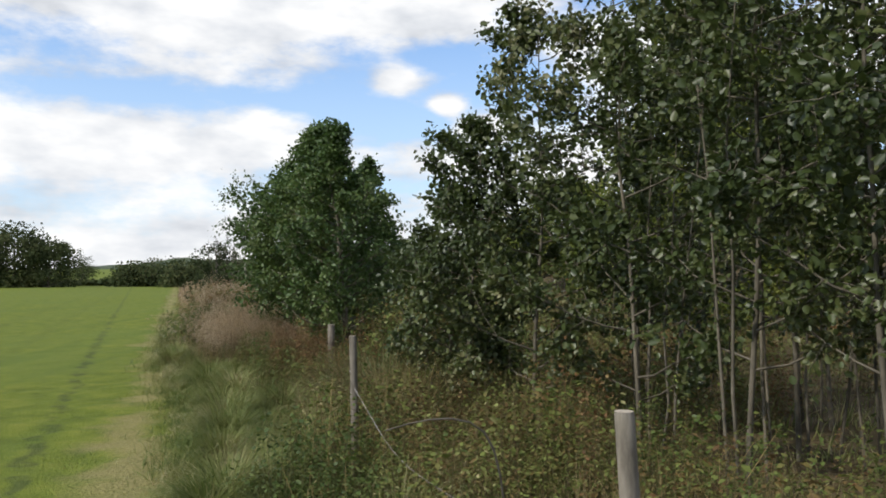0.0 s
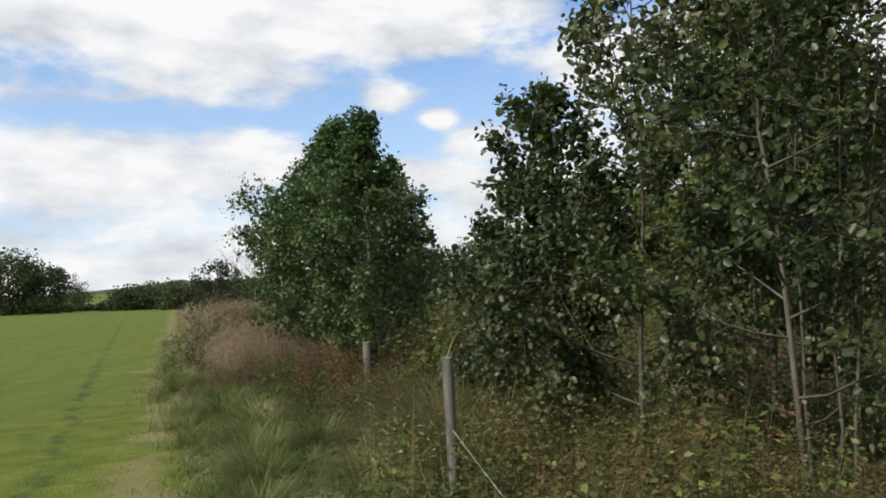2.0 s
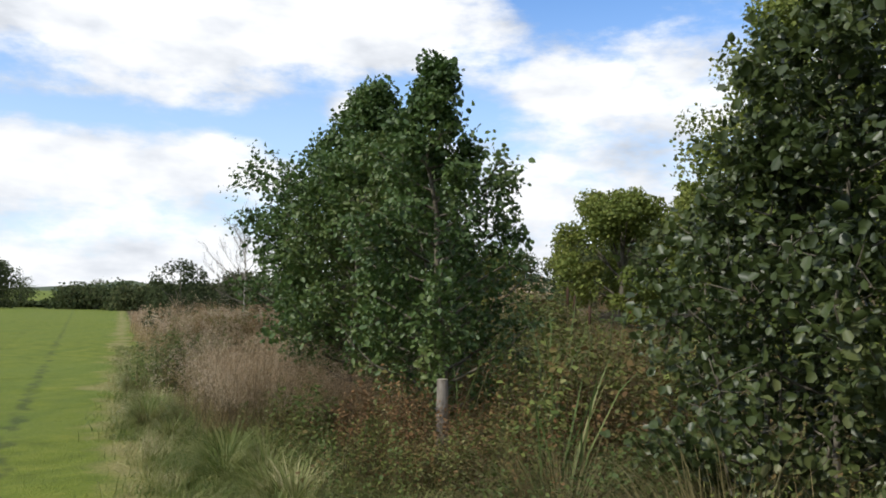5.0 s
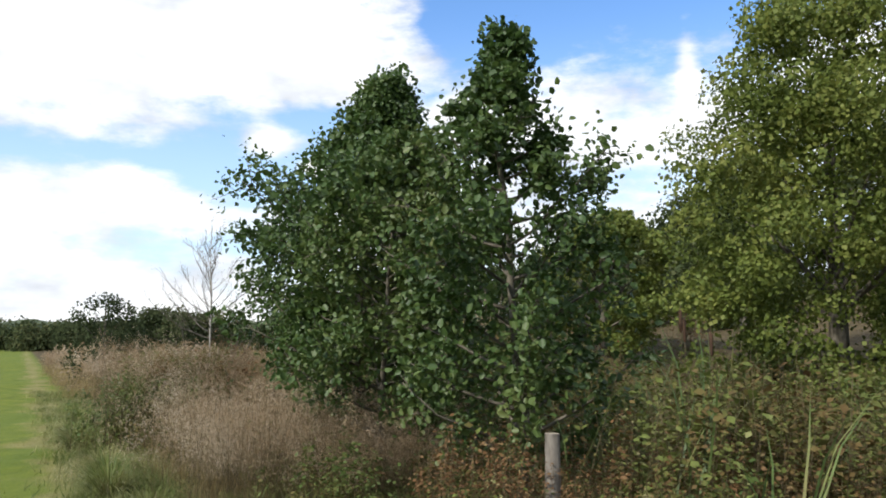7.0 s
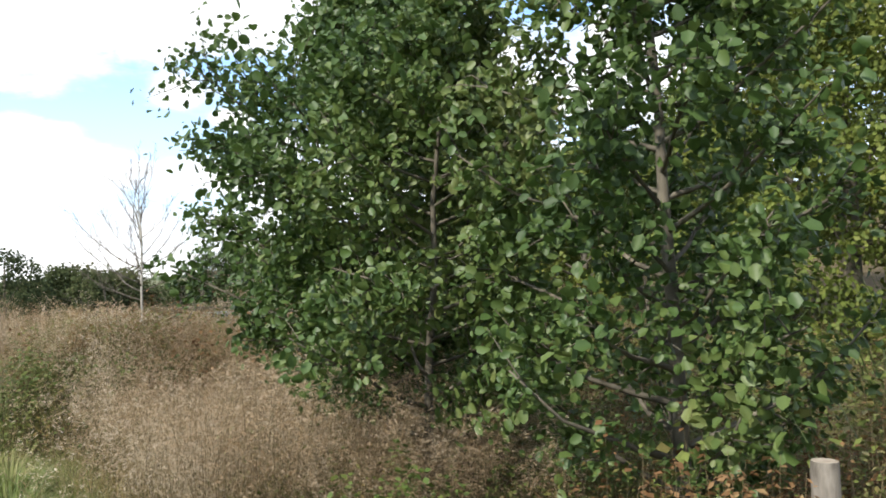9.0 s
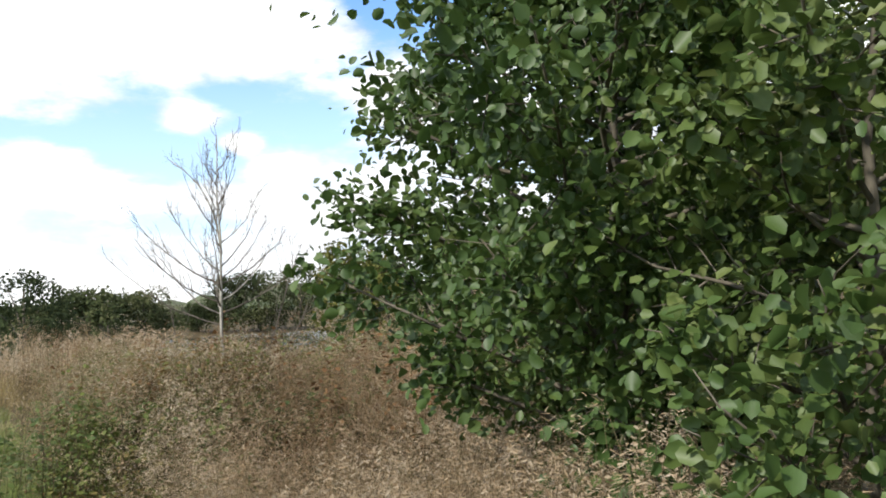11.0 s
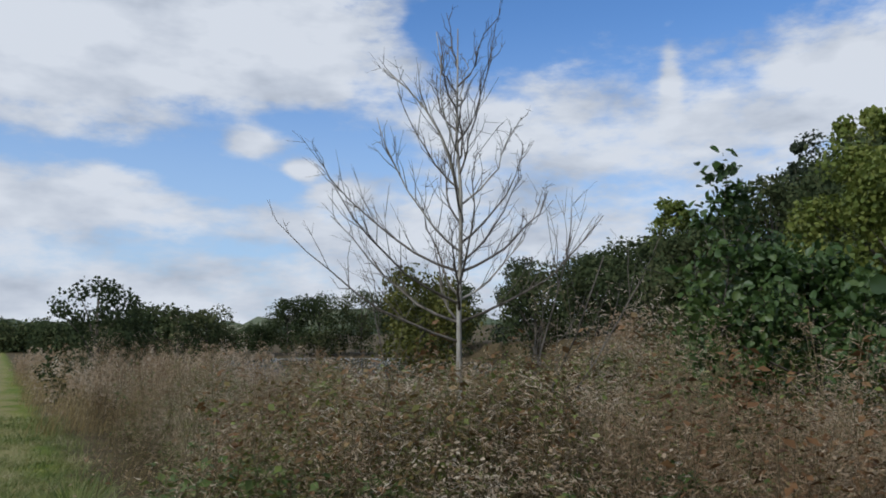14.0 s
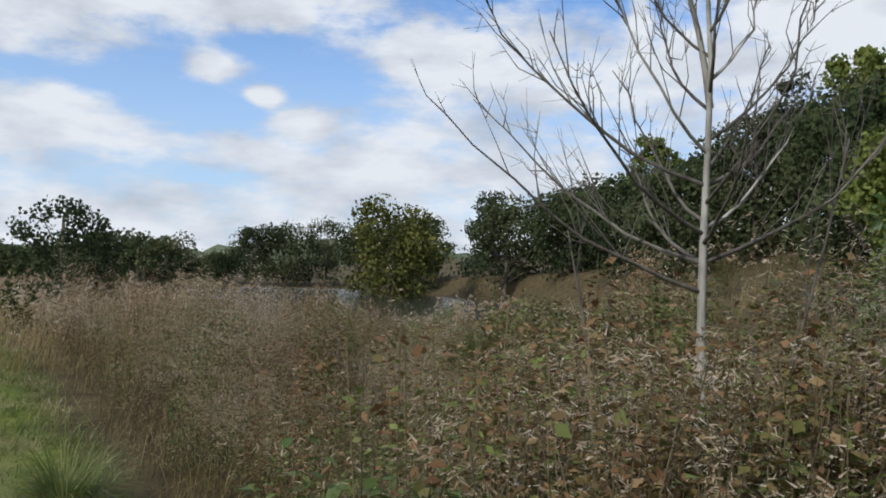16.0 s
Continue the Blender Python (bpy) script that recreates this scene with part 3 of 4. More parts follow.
far_tree("willow_tree", "large yellow-green willow in full leaf behind brown weeds", 7.2, 21.4, 9.0, 4.0, WILLOW, 301, size=.095, clumps=230, per=300, bottom=.0, tight=.5, cone=.25)
far_tree("willow_tree", "yellow-green willow leaning over brown undergrowth", 3.6, 25.0, 4.6, 1.9, WILLOW, 302, size=.08, clumps=80, per=280, bottom=.05, tight=.52)
far_tree("hawthorn_bush", "lone airy dark bush standing in tan grass", -10.5, 36.6, 3.2, 1.55, WOOD_LEAF, 304, size=.095, clumps=84, per=60, bottom=.03, category="bush", tight=.62)
far_tree("hawthorn_bush", "small bush by the reeds at the pond", -11.0, 54.8, 3.5, 1.3, WOOD_LEAF, 305, size=.18, clumps=26, per=60, bottom=.1, category="bush", tight=.7)
FAR = [("woodland_tree", "rounded dark green tree beyond the pond", WOOD_LEAF, .0, [(-20.5, 106, 4.9, 4.5), (-15.5, 110, 4.8, 4.2), (-26, 112, 3.4, 4.0), (-33, 120, 3.2, 5), (-41, 130, 2.9, 6), (-52, 142, 3.0, 7), (-6.6, 134.5, 7.9, 3.2), (-2.0, 135.0, 8.1, 5.0), (4.3, 136.6, 9.6, 4.0), (-11, 136, 3.8, 3.2), (11, 134, 9.5, 5.5), (15, 122, 9.5, 5), (13.5, 112, 8.5, 4.5)]),
       ("conifer_tree", "dark conifer on the wooded hillside", CONIFER, .5, [(20.1, 103.5, 11.4, 4.0), (25.4, 95.4, 11.2, 4.2), (27.2, 60.8, 15.7, 3.0), (30, 66, 14.5, 3.4)]),
       ("woodland_tree", "tall green tree on the wooded hillside", WOOD_LEAF, .0, [(25.3, 84.4, 10.2, 5.0), (26, 74, 11.0, 4.5), (25.2, 65.5, 11.2, 4.2), (23.2, 58.8, 11.6, 4.0), (20.9, 48.0, 10.8, 3.8), (17.5, 90, 9.0, 4.5), (20, 80, 9.3, 4.2), (29, 47, 13, 5), (25.5, 53, 13.2, 4), (15.5, 39.5, 8.4, 3.0), (18.5, 66, 8.6, 3.6), (16.5, 56, 7.8, 3.2)]),
       ("poplar_tree", "pale airy tree rising above the wooded hillside", WILLOW, .0, [(22.8, 70.4, 12.9, 2.7), (24.0, 51.2, 14.6, 2.4)])]
seed_ = 400
for name_, label_, mat_, cone_, rows_ in FAR:
    for x_, y_, top_, r_ in rows_:
        seed_ += 1
        far_tree(name_, label_, x_, y_, top_, r_, mat_, seed_, cone=cone_, bottom=.02, group="trees around the pond", tight=.6 if name_ == "poplar_tree" else 1.0)
far_tree("willow_tree", "rounded yellow willow on the pond's far shore", 7.3, 97.0, 9.0, 5.4, YELLOWING, 450, bottom=.02)
for i_, (x_, y_, top_, r_) in enumerate([(-68.5, 138, 8.0, 5.5), (-75, 139, 10.0, 7), (-84, 140, 10.9, 8), (-94, 138, 11.2, 8), (-104, 136, 11.0, 9)]):
    far_tree("woodland_tree", "dark broadleaf tree at the corner of a wood", x_, y_, top_, r_, WOOD_LEAF, 460 + i_, bottom=.0, group="wood beside the field")
for i_ in range(26):
    x_ = -150 + i_ * 6.2 + rng.uniform(-1.5, 1.5)
    far_tree("hedgerow_tree", "small dark tree in a distant hedgerow", x_, 305 + rng.uniform(-15, 15), 7.2 + rng.uniform(-1.2, 2.6), 4.5 + rng.uniform(-1, 1.5), WOOD_LEAF, 500 + i_, clumps=24, per=70, bottom=.0, group="distant hedgerow")


def hedge(x0, y0, x1, y1, height, count, seed):
    r = np.random.default_rng(seed)
    f = r.random(count)
    p = np.stack([x0 + (x1 - x0) * f, y0 + (y1 - y0) * f, np.zeros(count)], 1) + r.normal(0, .5, (count, 3))
    p[:, 2] = ground_z(p[:, 0], p[:, 1]) + height * r.random(count)
    return scatter(SPRAY_V, SPRAY_F, frames(r.normal(0, 1, (count, 3)), r.normal(0, 1, (count, 3)), r.uniform(.6, 1.2, count)), p)


tagged(part("hedge", mesh_np("hedge", *hedge(-100, 152, -18, 172, 1.0, 3600, 5)), WOOD_LEAF), "clipped dark hedge along the far side of the field", "hedge", kind="stuff")

# distant low hills
hx_ = np.linspace(-900, 900, 121)
hz_ = 14 + 10 * np.sin(hx_ * .006 + 1) + 6 * np.sin(hx_ * .017) + 2.5 * np.random.default_rng(4).normal(0, 1, 121)
rows_ = [np.stack([hx_, 700 + k * 60 + 0 * hx_, np.where(k == 0, 4, hz_ * k / 3 + 8)], 1) for k in range(4)]
k_ = (np.arange(3)[:, None] * 121 + np.arange(120)[None]).ravel()
tagged(part("backdrop", mesh_np("backdrop", np.concatenate(rows_), [np.stack([k_, k_ + 1, k_ + 122, k_ + 121], 1)]), HILL), "low green hills on the horizon", "hills", kind="structure")


# ---- the dead sapling ----
def dead_tree(base, height, seed):
    r = np.random.default_rng(seed)
    ob = new("dead_tree")
    ob.location = base
    tagged(ob, "leafless dead sapling with pale bark standing in tan grass", "tree")
    spray = []

    def limb(name, q, thick, twigs, mat):
        """One bough along q, and upward twigs with side shoots on its outer part."""
        s = np.linspace(0, 1, len(q))
        part(name, mesh_np(name, *tube(q, thick * (1 - .85 * s) + .0009, 6)), mat, ob)
        span = np.linalg.norm(q[-1] - q[0])
        for _ in range(twigs):
            f = r.uniform(.2, .98)
            s0 = np.array([np.interp(f, s, q[:, c]) for c in range(3)])
            ahead = np.array([np.interp(min(1, f + .1), s, q[:, c]) for c in range(3)]) - s0
            d = unit((ahead + 1e-6)[None])[0] + [0, 0, .55] + r.normal(0, .45, 3)
            d /= np.linalg.norm(d)
            ln = span * r.uniform(.12, .34) * (1.25 - .6 * f)
            mid = s0 + d * ln * .5 + r.normal(0, .012, 3)
            s1 = s0 + d * ln + [0, 0, .12 * ln]
            spray.append(tube(np.stack([s0, mid, s1]), [.0024, .0017, .0006], 4))
            for _ in range(2):
                e = (mid + s1) / 2
                spray.append(tube(np.stack([e, e + (d + r.normal(0, .6, 3)) * ln * .3]), [.0014, .0006], 3))

    t = np.linspace(0, 1, 12)
    trunk = np.stack([np.interp(t, [0, .7, .83, 1], [0, 0, -.045, -.03]) + .012 * np.sin(t * 9), .02 * np.sin(t * 5), height * t], 1)
    part("trunk", mesh_np("trunk", *tube(trunk, .023 * (1 - .93 * t) + .0012, 10)), PALE_BARK, ob)
    s = np.linspace(0, 1, 8)
    # the second leader, forking off to one side
    limb("branch", np.array([0, 0, height * .68]) + np.stack([-.10 * s - .30 * s ** 3, .05 * s, .84 * s - .05 * s ** 3], 1), .011, 16, PALE_BARK)
    for i in range(20):
        k = (i + r.random()) / 20
        h = .54 + .40 * k
        reach = (.92 - .70 * k) * r.uniform(.6, 1.0)
        a = i * 2.399 + r.uniform(-.4, .4)
        p0 = np.array([np.interp(h, t, trunk[:, c]) for c in range(3)])
        out = reach * (.80 * s - .10 * s * s)
        up = reach * r.uniform(.5, .8) * (1 + 1.5 * k) * (.5 * s + .5 * s ** 2.2)
        q = p0 + np.stack([np.cos(a) * out, np.sin(a) * out, up], 1) + np.cumsum(r.normal(0, .022, (8, 3)), 0) * s[:, None]
        limb("branch", q, .0082 * (1 - .5 * h), int(8 + 7 * reach), PALE_BARK if i % 4 == 0 else TWIG)
    # long low boughs, curving up
    for a, h, reach in ((2.4, .52, 1.0), (2.8, .60, 1.0), (3.1, .49, 1.1), (3.45, .55, .9), (-.1, .52, .95), (.35, .60, .75), (1.6, .52, .75), (4.5, .54, .65)):
        p0 = np.array([np.interp(h, t, trunk[:, c]) for c in range(3)])
        q = p0 + np.stack([np.cos(a) * reach * (.85 * s - .12 * s * s), np.sin(a) * reach * (.85 * s - .12 * s * s), reach * (.28 * s + .26 * s ** 2.2)], 1) + np.cumsum(r.normal(0, .02, (8, 3)), 0) * s[:, None]
        limb("branch", q, .0072, 14, TWIG)
    # low side stems rising out of the growth around the foot
    for a, far, top in ((-.75, .75, 2.0), (-.45, .85, 1.8), (.2, .55, 2.1), (3.0, .5, 1.75)):
        out = np.interp(s, [0, .55, 1], [.06, .24, far])
        z = top * (.72 * s ** .8 + .28 * s ** 3)
        q = np.stack([np.cos(a) * out, np.sin(a) * out, z], 1) + np.cumsum(r.normal(0, .016, (8, 3)), 0) * s[:, None]
        limb("stem", q, .011, 16, PALE_BARK if top > 2.1 else TWIG)
    tagged(part("twig_spray", mesh_np("twig_spray", *joined(spray)), TWIG, ob), kind="stuff")
    return ob


dead_tree(on_ground(-4.64, 18.52), 3.12, 31)


# ---- fence ----
def fence_post(x, y, top, radius, lean, label):
    """A round sawn post, worn at its rim, with a nail."""
    bm = bmesh.new()
    z0 = float(ground_z(x, y)) - .1
    rings = [(z0, 1.06), (z0 + .4, 1.03), (top - .3, 1.0), (top - .018, .99), (top - .004, .93)]
    r = np.random.default_rng(int(top * 1000))
    sides = 12
    rough = 1 + r.normal(0, .035, sides)
    loops = []
    for z, k in rings:
        loops.append([bm.verts.new((math.cos(2 * math.pi * i / sides) * radius * k * rough[i] + lean[0] * (z - z0), math.sin(2 * math.pi * i / sides) * radius * k * rough[i] + lean[1] * (z - z0), z - z0)) for i in range(sides)])
    for a, b in zip(loops, loops[1:]):
        for i in range(sides):
            bm.faces.new((a[i], a[(i + 1) % sides], b[(i + 1) % sides], b[i]))
    ob = new("fence_post")
    ob.location = (x, y, z0)
    tagged(ob, label, "fence post", "fence posts")
    me = bpy.data.meshes.new("shaft")
    bm.to_mesh(me)
    bm.free()
    part("shaft", me, POST_WOOD, ob)
    cap = [np.array([v_ for v_ in [(math.cos(2 * math.pi * i / sides) * radius * .93 * rough[i] + lean[0] * (top - z0), math.sin(2 * math.pi * i / sides) * radius * .93 * rough[i] + lean[1] * (top - z0), top - z0 - .004) for i in range(sides)]])]
    part("sawn_top", mesh_np("sawn_top", cap[0], [np.arange(sides)[None]]), POST_END, ob, "lighter sawn end grain")
    part("nail", mesh_np("nail", *tube([(-radius * .8 + lean[0] * .6, -radius * .6, top - z0 - .25), (-radius * 1.25 + lean[0] * .6, -radius * .8, top - z0 - .24)], [.003, .0035], 5)), WIRE, ob)
    return ob


fence_post(.43, 2.79, 1.21, .029, (-.05, .0), "weathered round timber fence post leaning slightly in brown weeds")
fence_post(-.76, 6.08, 1.18, .026, (-.02, .02), "weathered grey round fence post with a slack wire")
fence_post(-1.72, 11.6, .93, .05, (.0, .0), "short weathered fence post under an alder among weeds")


def wire(name, label, pts):
    pts = np.array(pts, float)
    t = np.linspace(0, 1, len(pts))
    s = np.linspace(0, 1, 24)
    q = np.stack([np.interp(s, t, pts[:, k]) for k in range(3)], 1)
    for _ in range(4):
        q[1:-1] = (q[:-2] + 2 * q[1:-1] + q[2:]) / 4
    tagged(part(name, mesh_np(name, *tube(q, np.full(24, .0035), 5)), WIRE), label, "wire")


wire("fence_wire", "slack rusty fence wire hanging from a post", [(-.77, 6.05, .82), (-.45, 5.5, .45), (-.05, 5.0, .32), (.2, 3.9, .5), (.41, 2.82, .85)])


# a dead branch caught among the weeds
t_ = np.linspace(0, 1, 14)
snag_ = np.stack([np.interp(t_, [0, .55, .7, 1], [.16, .06, -.04, -.36]), np.interp(t_, [0, .55, 1], [3.9, 3.62, 3.44]), np.interp(t_, [0, .55, .7, .9, 1], [-.02, .98, 1.06, 1.07, 1.03])], 1)
for _ in range(3):
    snag_[1:-1] = (snag_[:-2] + 2 * snag_[1:-1] + snag_[2:]) / 4
tagged(part("dead_branch", mesh_np("dead_branch", *tube(snag_, .007 * (1 - .6 * t_), 6)), TWIG), "thin dark dead branch arching out of brown weeds", "branch")


# ---- grasses and weeds ----


def area(n, y0, y1, s0, s1, lumps=0.0, thin=0.0):
    """Random places between y0 and y1, s0 to s1 metres to the right of the field's edge, drawn together in lumps."""
    y = rng.uniform(y0, y1, n)
    s = s0 + (s1 - s0) * rng.random(n) ** (1 + thin)
    p = np.stack([edge_x(y) + s, y], 1)
    if lumps:
        c = p[rng.integers(0, n, max(6, n // 60))]
        near = c[rng.integers(0, len(c), n)]
        p = np.where(rng.random((n, 1)) < lumps, near + rng.normal(0, .16, (n, 2)), p)
    dry = ((p[:, 0] - 1) / 17) ** 2 + ((p[:, 1] - 84) / 47) ** 2 > 1.08
    p = p[dry]
    return np.column_stack([p, ground_z(p[:, 0], p[:, 1]) - .02])


MOUND = .85
mound_rng = np.random.default_rng(29)
MOUND_AT = mound_rng.uniform(.1, .9, (140, 140, 2))
MOUND_KIND = mound_rng.normal(0, 1.17, (140, 140))
MOUND_PEAK = mound_rng.uniform(.72, 1.06, (140, 140))
MOUND_WIDE = mound_rng.uniform(.62, .95, (140, 140))


def mound(x, y):
    """The clumps in which everything grows: how high each place of them is, and a number for the kind of plant."""
    i, j = np.floor(x / MOUND).astype(int), np.floor(y / MOUND).astype(int)
    high, kind = np.full(len(x), .0), np.zeros(len(x))
    for a in (-1, 0, 1):
        for b in (-1, 0, 1):
            u, v = (i + a) % 140, (j + b) % 140
            dx = x - (i + a + MOUND_AT[u, v, 0]) * MOUND
            dy = y - (j + b + MOUND_AT[u, v, 1]) * MOUND
            h = MOUND_PEAK[u, v] * (1 - .72 * (dx * dx + dy * dy) / MOUND_WIDE[u, v] ** 2)
            kind = np.where(h > high, MOUND_KIND[u, v], kind)
            high = np.maximum(high, h)
    return np.clip(high, .5, 1.12), kind


def patchy(p, low, high):
    """Those of the places that lie in clumps of the kinds between low and high, with a few strays."""
    f = mound(p[:, 0], p[:, 1])[1] + rng.normal(0, .18, len(p))
    return p[(f > low) & (f < high)]


def swell(p):
    """How the growth swells and sinks over the ground."""
    x, y = p[:, 0], p[:, 1]
    s = np.clip((x - EDGE_0 - EDGE_K * y) / .7, 0, 1)
    gap = 1 - .27 * np.exp(-((x + 4.4 - .10 * (y - 22)) / 1.25) ** 2) * np.clip((y - 19.6) / 2, 0, 1)
    return gap * (.72 + .3 * s * s * (3 - 2 * s)) * wave(x, y)


def wave(x, y):
    return np.clip(1.0 + .10 * np.sin(1.9 * x + .8 * y) + .08 * np.sin(.9 * y - .6 * x + 1), .8, 1.15) * mound(x, y)[0]


def tussock_mesh(blades, height, spread, width, seed):
    """A tuft of blades that arch outwards from one foot."""
    r = np.random.default_rng(seed)
    pieces = []
    for c in (1, 2, 3):
        n = blades // 3
        a = r.uniform(0, 2 * np.pi, n)
        out = np.stack([np.cos(a), np.sin(a), np.zeros(n)], 1)
        tilt = r.uniform(0, spread, n)
        z = unit(out * tilt[:, None] + [0.12, 0, 1])
        x = unit(np.cross(out, z))
        hh = height * r.uniform(.55, 1.1, n)
        m = np.stack([x, np.cross(z, x), z], axis=2) * np.stack([r.uniform(.6, 1.2, n) * width, hh, hh], 1)[:, None, :]
        pieces.append(scatter(*BLADES[c], m, out * (r.random(n) * height * .22)[:, None]))
    return mesh_np("blades", *joined(pieces))


def grass(name, label, places, height, width, mat, tilt=.22, wind=(.12, .05), curls=(1, 2, 3), category="grass"):
    pieces, n = [], len(places)
    pick = rng.integers(0, len(curls), n)
    for k, c in enumerate(curls):
        p = places[pick == k]
        m = len(p)
        hh = rng.uniform(*height, m) * (.75 + .5 * rng.random(m)) * swell(p)
        wd = rng.uniform(*width, m)
        pieces.append(scatter(*BLADES[c], upright(m, tilt, np.stack([wd, hh, hh], 1), wind), p))
    return tagged(part(name, mesh_np(name, *joined(pieces)), mat), label, category, kind="stuff")


def weeds(name, label, places, height, shapes, stem_mat, leaf_mat, tilt=.14, category="weeds", lean=(.06, .02), even=False):
    stems, leaves = [], []
    pick = rng.integers(0, len(shapes), len(places))
    for k, (st, lf) in enumerate(shapes):
        p = places[pick == k]
        hh = rng.uniform(*height, len(p)) * (1.0 if even else swell(p))
        m = upright(len(p), tilt, np.stack([hh, hh, hh], 1), lean)
        stems.append(scatter(*st, m, p))
        leaves.append(scatter(*lf, m, p))
    ob = tagged(part(name, mesh_np(name, *joined(leaves)), leaf_mat), label, category, kind="stuff")
    part("stalks", mesh_np("stalks", *joined(stems)), stem_mat, ob)
    return ob


NETTLE = [weed_shape(42, .047, .12, .14) for _ in range(4)]
WITHERED = [weed_shape(42, .037, .12, .17, i % 2 == 0) for i in range(5)]
DOCK = [weed_shape(56, .03, .45, .10) for _ in range(3)]
HERB = [weed_shape(52, .042, .1, .06, True) for _ in range(4)]
FINE = [weed_shape(62, .024, .15, .15, i % 2 == 0) for i in range(6)]
TINY = [weed_shape(80, .014, .4, .16) for _ in range(4)]
HEATH = [weed_shape(18, .085, .12, .16, i % 2 == 0, True) for i in range(5)]
PLUMES = [plume_shape(88) for _ in range(6)]
PLUMES_FINE = [plume_shape(110, 1.0, .75) for _ in range(5)]
PLUMES_FAR = [plume_shape(40, 3.4) for _ in range(4)]
BRAMBLE = [weed_shape(42, .046, .2, .3) for _ in range(4)]

grass("field_grass", "short mown field grass", area(16000, 1, 18, -2.6, .3, .0), (.03, .07), (.003, .006), LAWN, .5, (.1, 0), (1, 2))
grass("verge_grass", "long green and straw-coloured grass along the field edge", area(22000, 2, 15, -.2, 1.3, .6, .1), (.12, .32), (.004, .009), ROUGH_GRASS, .45, (.25, .0), (2, 3))
grass("verge_grass", "rough greenish grass at the field edge beside tan grass", area(12000, 14, 32, -.6, .5, .6, .1), (.12, .34), (.005, .011), ROUGH_GRASS, .4, (.2, .0), (2, 3))
grass("understory_grass", "tangled rough grass below fence and thicket", area(15000, 2, 16, .9, 4.2, .8, .3), (.25, .65), (.005, .010), ROUGH_GRASS, .6, (.15, .0), (2, 3))
grass("verge_grass", "pale arching grass in front of the alders", area(18000, 6, 13.5, .0, 2.4, .8, .3), (.22, .45), (.004, .008), ROUGH_GRASS, .8, (.3, .0), (3, 3, 2))
grass("verge_grass", "rough green grass before the tan grass", area(9000, 11.5, 17.5, -.3, .6, .5), (.2, .42), (.004, .008), ROUGH_GRASS, .45, (.25, .0), (2, 3))
weeds("withered_weeds", "half-withered weeds along the fence", patchy(area(3300, 2.2, 14, .85, 4.2, .5), -.3, 9), (.35, 1.0), WITHERED, STALK, MIXED)
weeds("withered_weeds", "rust-brown withered weeds along the fence", area(200, 4, 15, 1.3, 4.4, .75), (.5, 1.0), WITHERED, STALK, RUST)
weeds("dock_stalks", "rust-brown dock stalks with seed heads", area(120, 3, 15, 1.4, 4.5, .5), (.7, 1.25), DOCK, STALK, RUST)
weeds("nettles", "green nettles and weeds below the thicket", patchy(area(4600, 2, 16, .9, 5.0, .6), -9, .2), (.3, 1.0), NETTLE, STALK, WEED)
weeds("heath_weeds", "brown and olive weeds between the alders and the willows", area(2600, 9, 26, 4.2, 11, .5), (.5, 1.15), HEATH, STALK, MIXED)
weeds("heath_weeds", "tangled olive and brown weeds beside the reed mace", area(1300, 8.5, 17, 2.4, 6.5, .5), (.4, 1.0), WITHERED + BRAMBLE + NETTLE, STALK, MIXED)
weeds("nettles", "bright green weeds beside the reed mace", patchy(area(2000, 8.5, 17, 2.2, 6.5, .6), -9, -.3), (.4, .9), NETTLE + BRAMBLE, STALK, WEED)
weeds("heath_weeds", "rusty bramble leaves beside the reed mace", patchy(area(1900, 8.5, 17, 2.4, 6.5, .6), .4, 9), (.4, .95), BRAMBLE + WITHERED, STALK, RUST)
weeds("heath_weeds", "olive-green weeds on the bank beyond the sapling", area(2600, 14, 42, 4.4, 16, .5), (.6, 1.2), HEATH, STALK, WEED)
weeds("heath_weeds", "rusty weeds on the bank", area(1100, 10, 40, 3.8, 15, .7), (.6, 1.2), HEATH, STALK, RUST)
grass("meadow_grass", "rough meadow grass beyond the thicket", area(9000, -8, 24, 4.2, 16, .5), (.3, .7), (.008, .016), ROUGH_GRASS, .5, (.15, .0), (2, 3))
weeds("heath_weeds", "olive weeds beyond the thicket", area(900, -6, 12, 4.6, 14, .5), (.5, 1.0), HEATH, STALK, MIXED)
weeds("tan_grass", "tall tan grass with feathery seed heads", area(3700, 13.2, 17.4, .5, 2.4, .8), (.9, 1.45), PLUMES, STALK, PLUME, .30, "grass", (.14, .0))
weeds("tan_grass", "tall tan grass with feathery seed heads around the dead sapling", patchy(area(8200, 17.2, 30, .7, 5.2, .65), .0, 9), (1.25, 1.72), PLUMES_FINE, STALK, PLUME, .30, "grass", (.14, .0))
weeds("tan_grass", "tall tan grass with feathery seed heads farther along the pond", area(4500, 28, 52, .0, 12, .5), (1.1, 1.55), PLUMES_FAR, STRAW, PLUME, .14, "grass")
grass("dry_grass", "tan dry grass blades below the seed heads", patchy(area(5000, 13.8, 18.2, .45, 1.5, .6), -.5, 9), (.4, .85), (.003, .005), STRAW, .6, (.2, .05), (1, 2, 3))
grass("dry_grass", "tan dry grass blades around the dead sapling", patchy(area(9000, 17.2, 30, .6, 5.2, .7), .2, 9), (.5, 1.05), (.003, .005), STRAW, .55, (.2, .05), (1, 2, 3))
grass("dry_grass", "tan dry grass blades farther along the pond", area(12000, 28, 52, .0, 12, .5), (.5, .95), (.007, .014), STRAW, .2, (.15, .05), (0, 1, 2))
weeds("pale_weeds", "pale withered seeding weeds in clumps", patchy(area(900, 13.5, 26, .3, 4, .6), .9, 9), (.85, 1.4), TINY, STALK, PLUME)
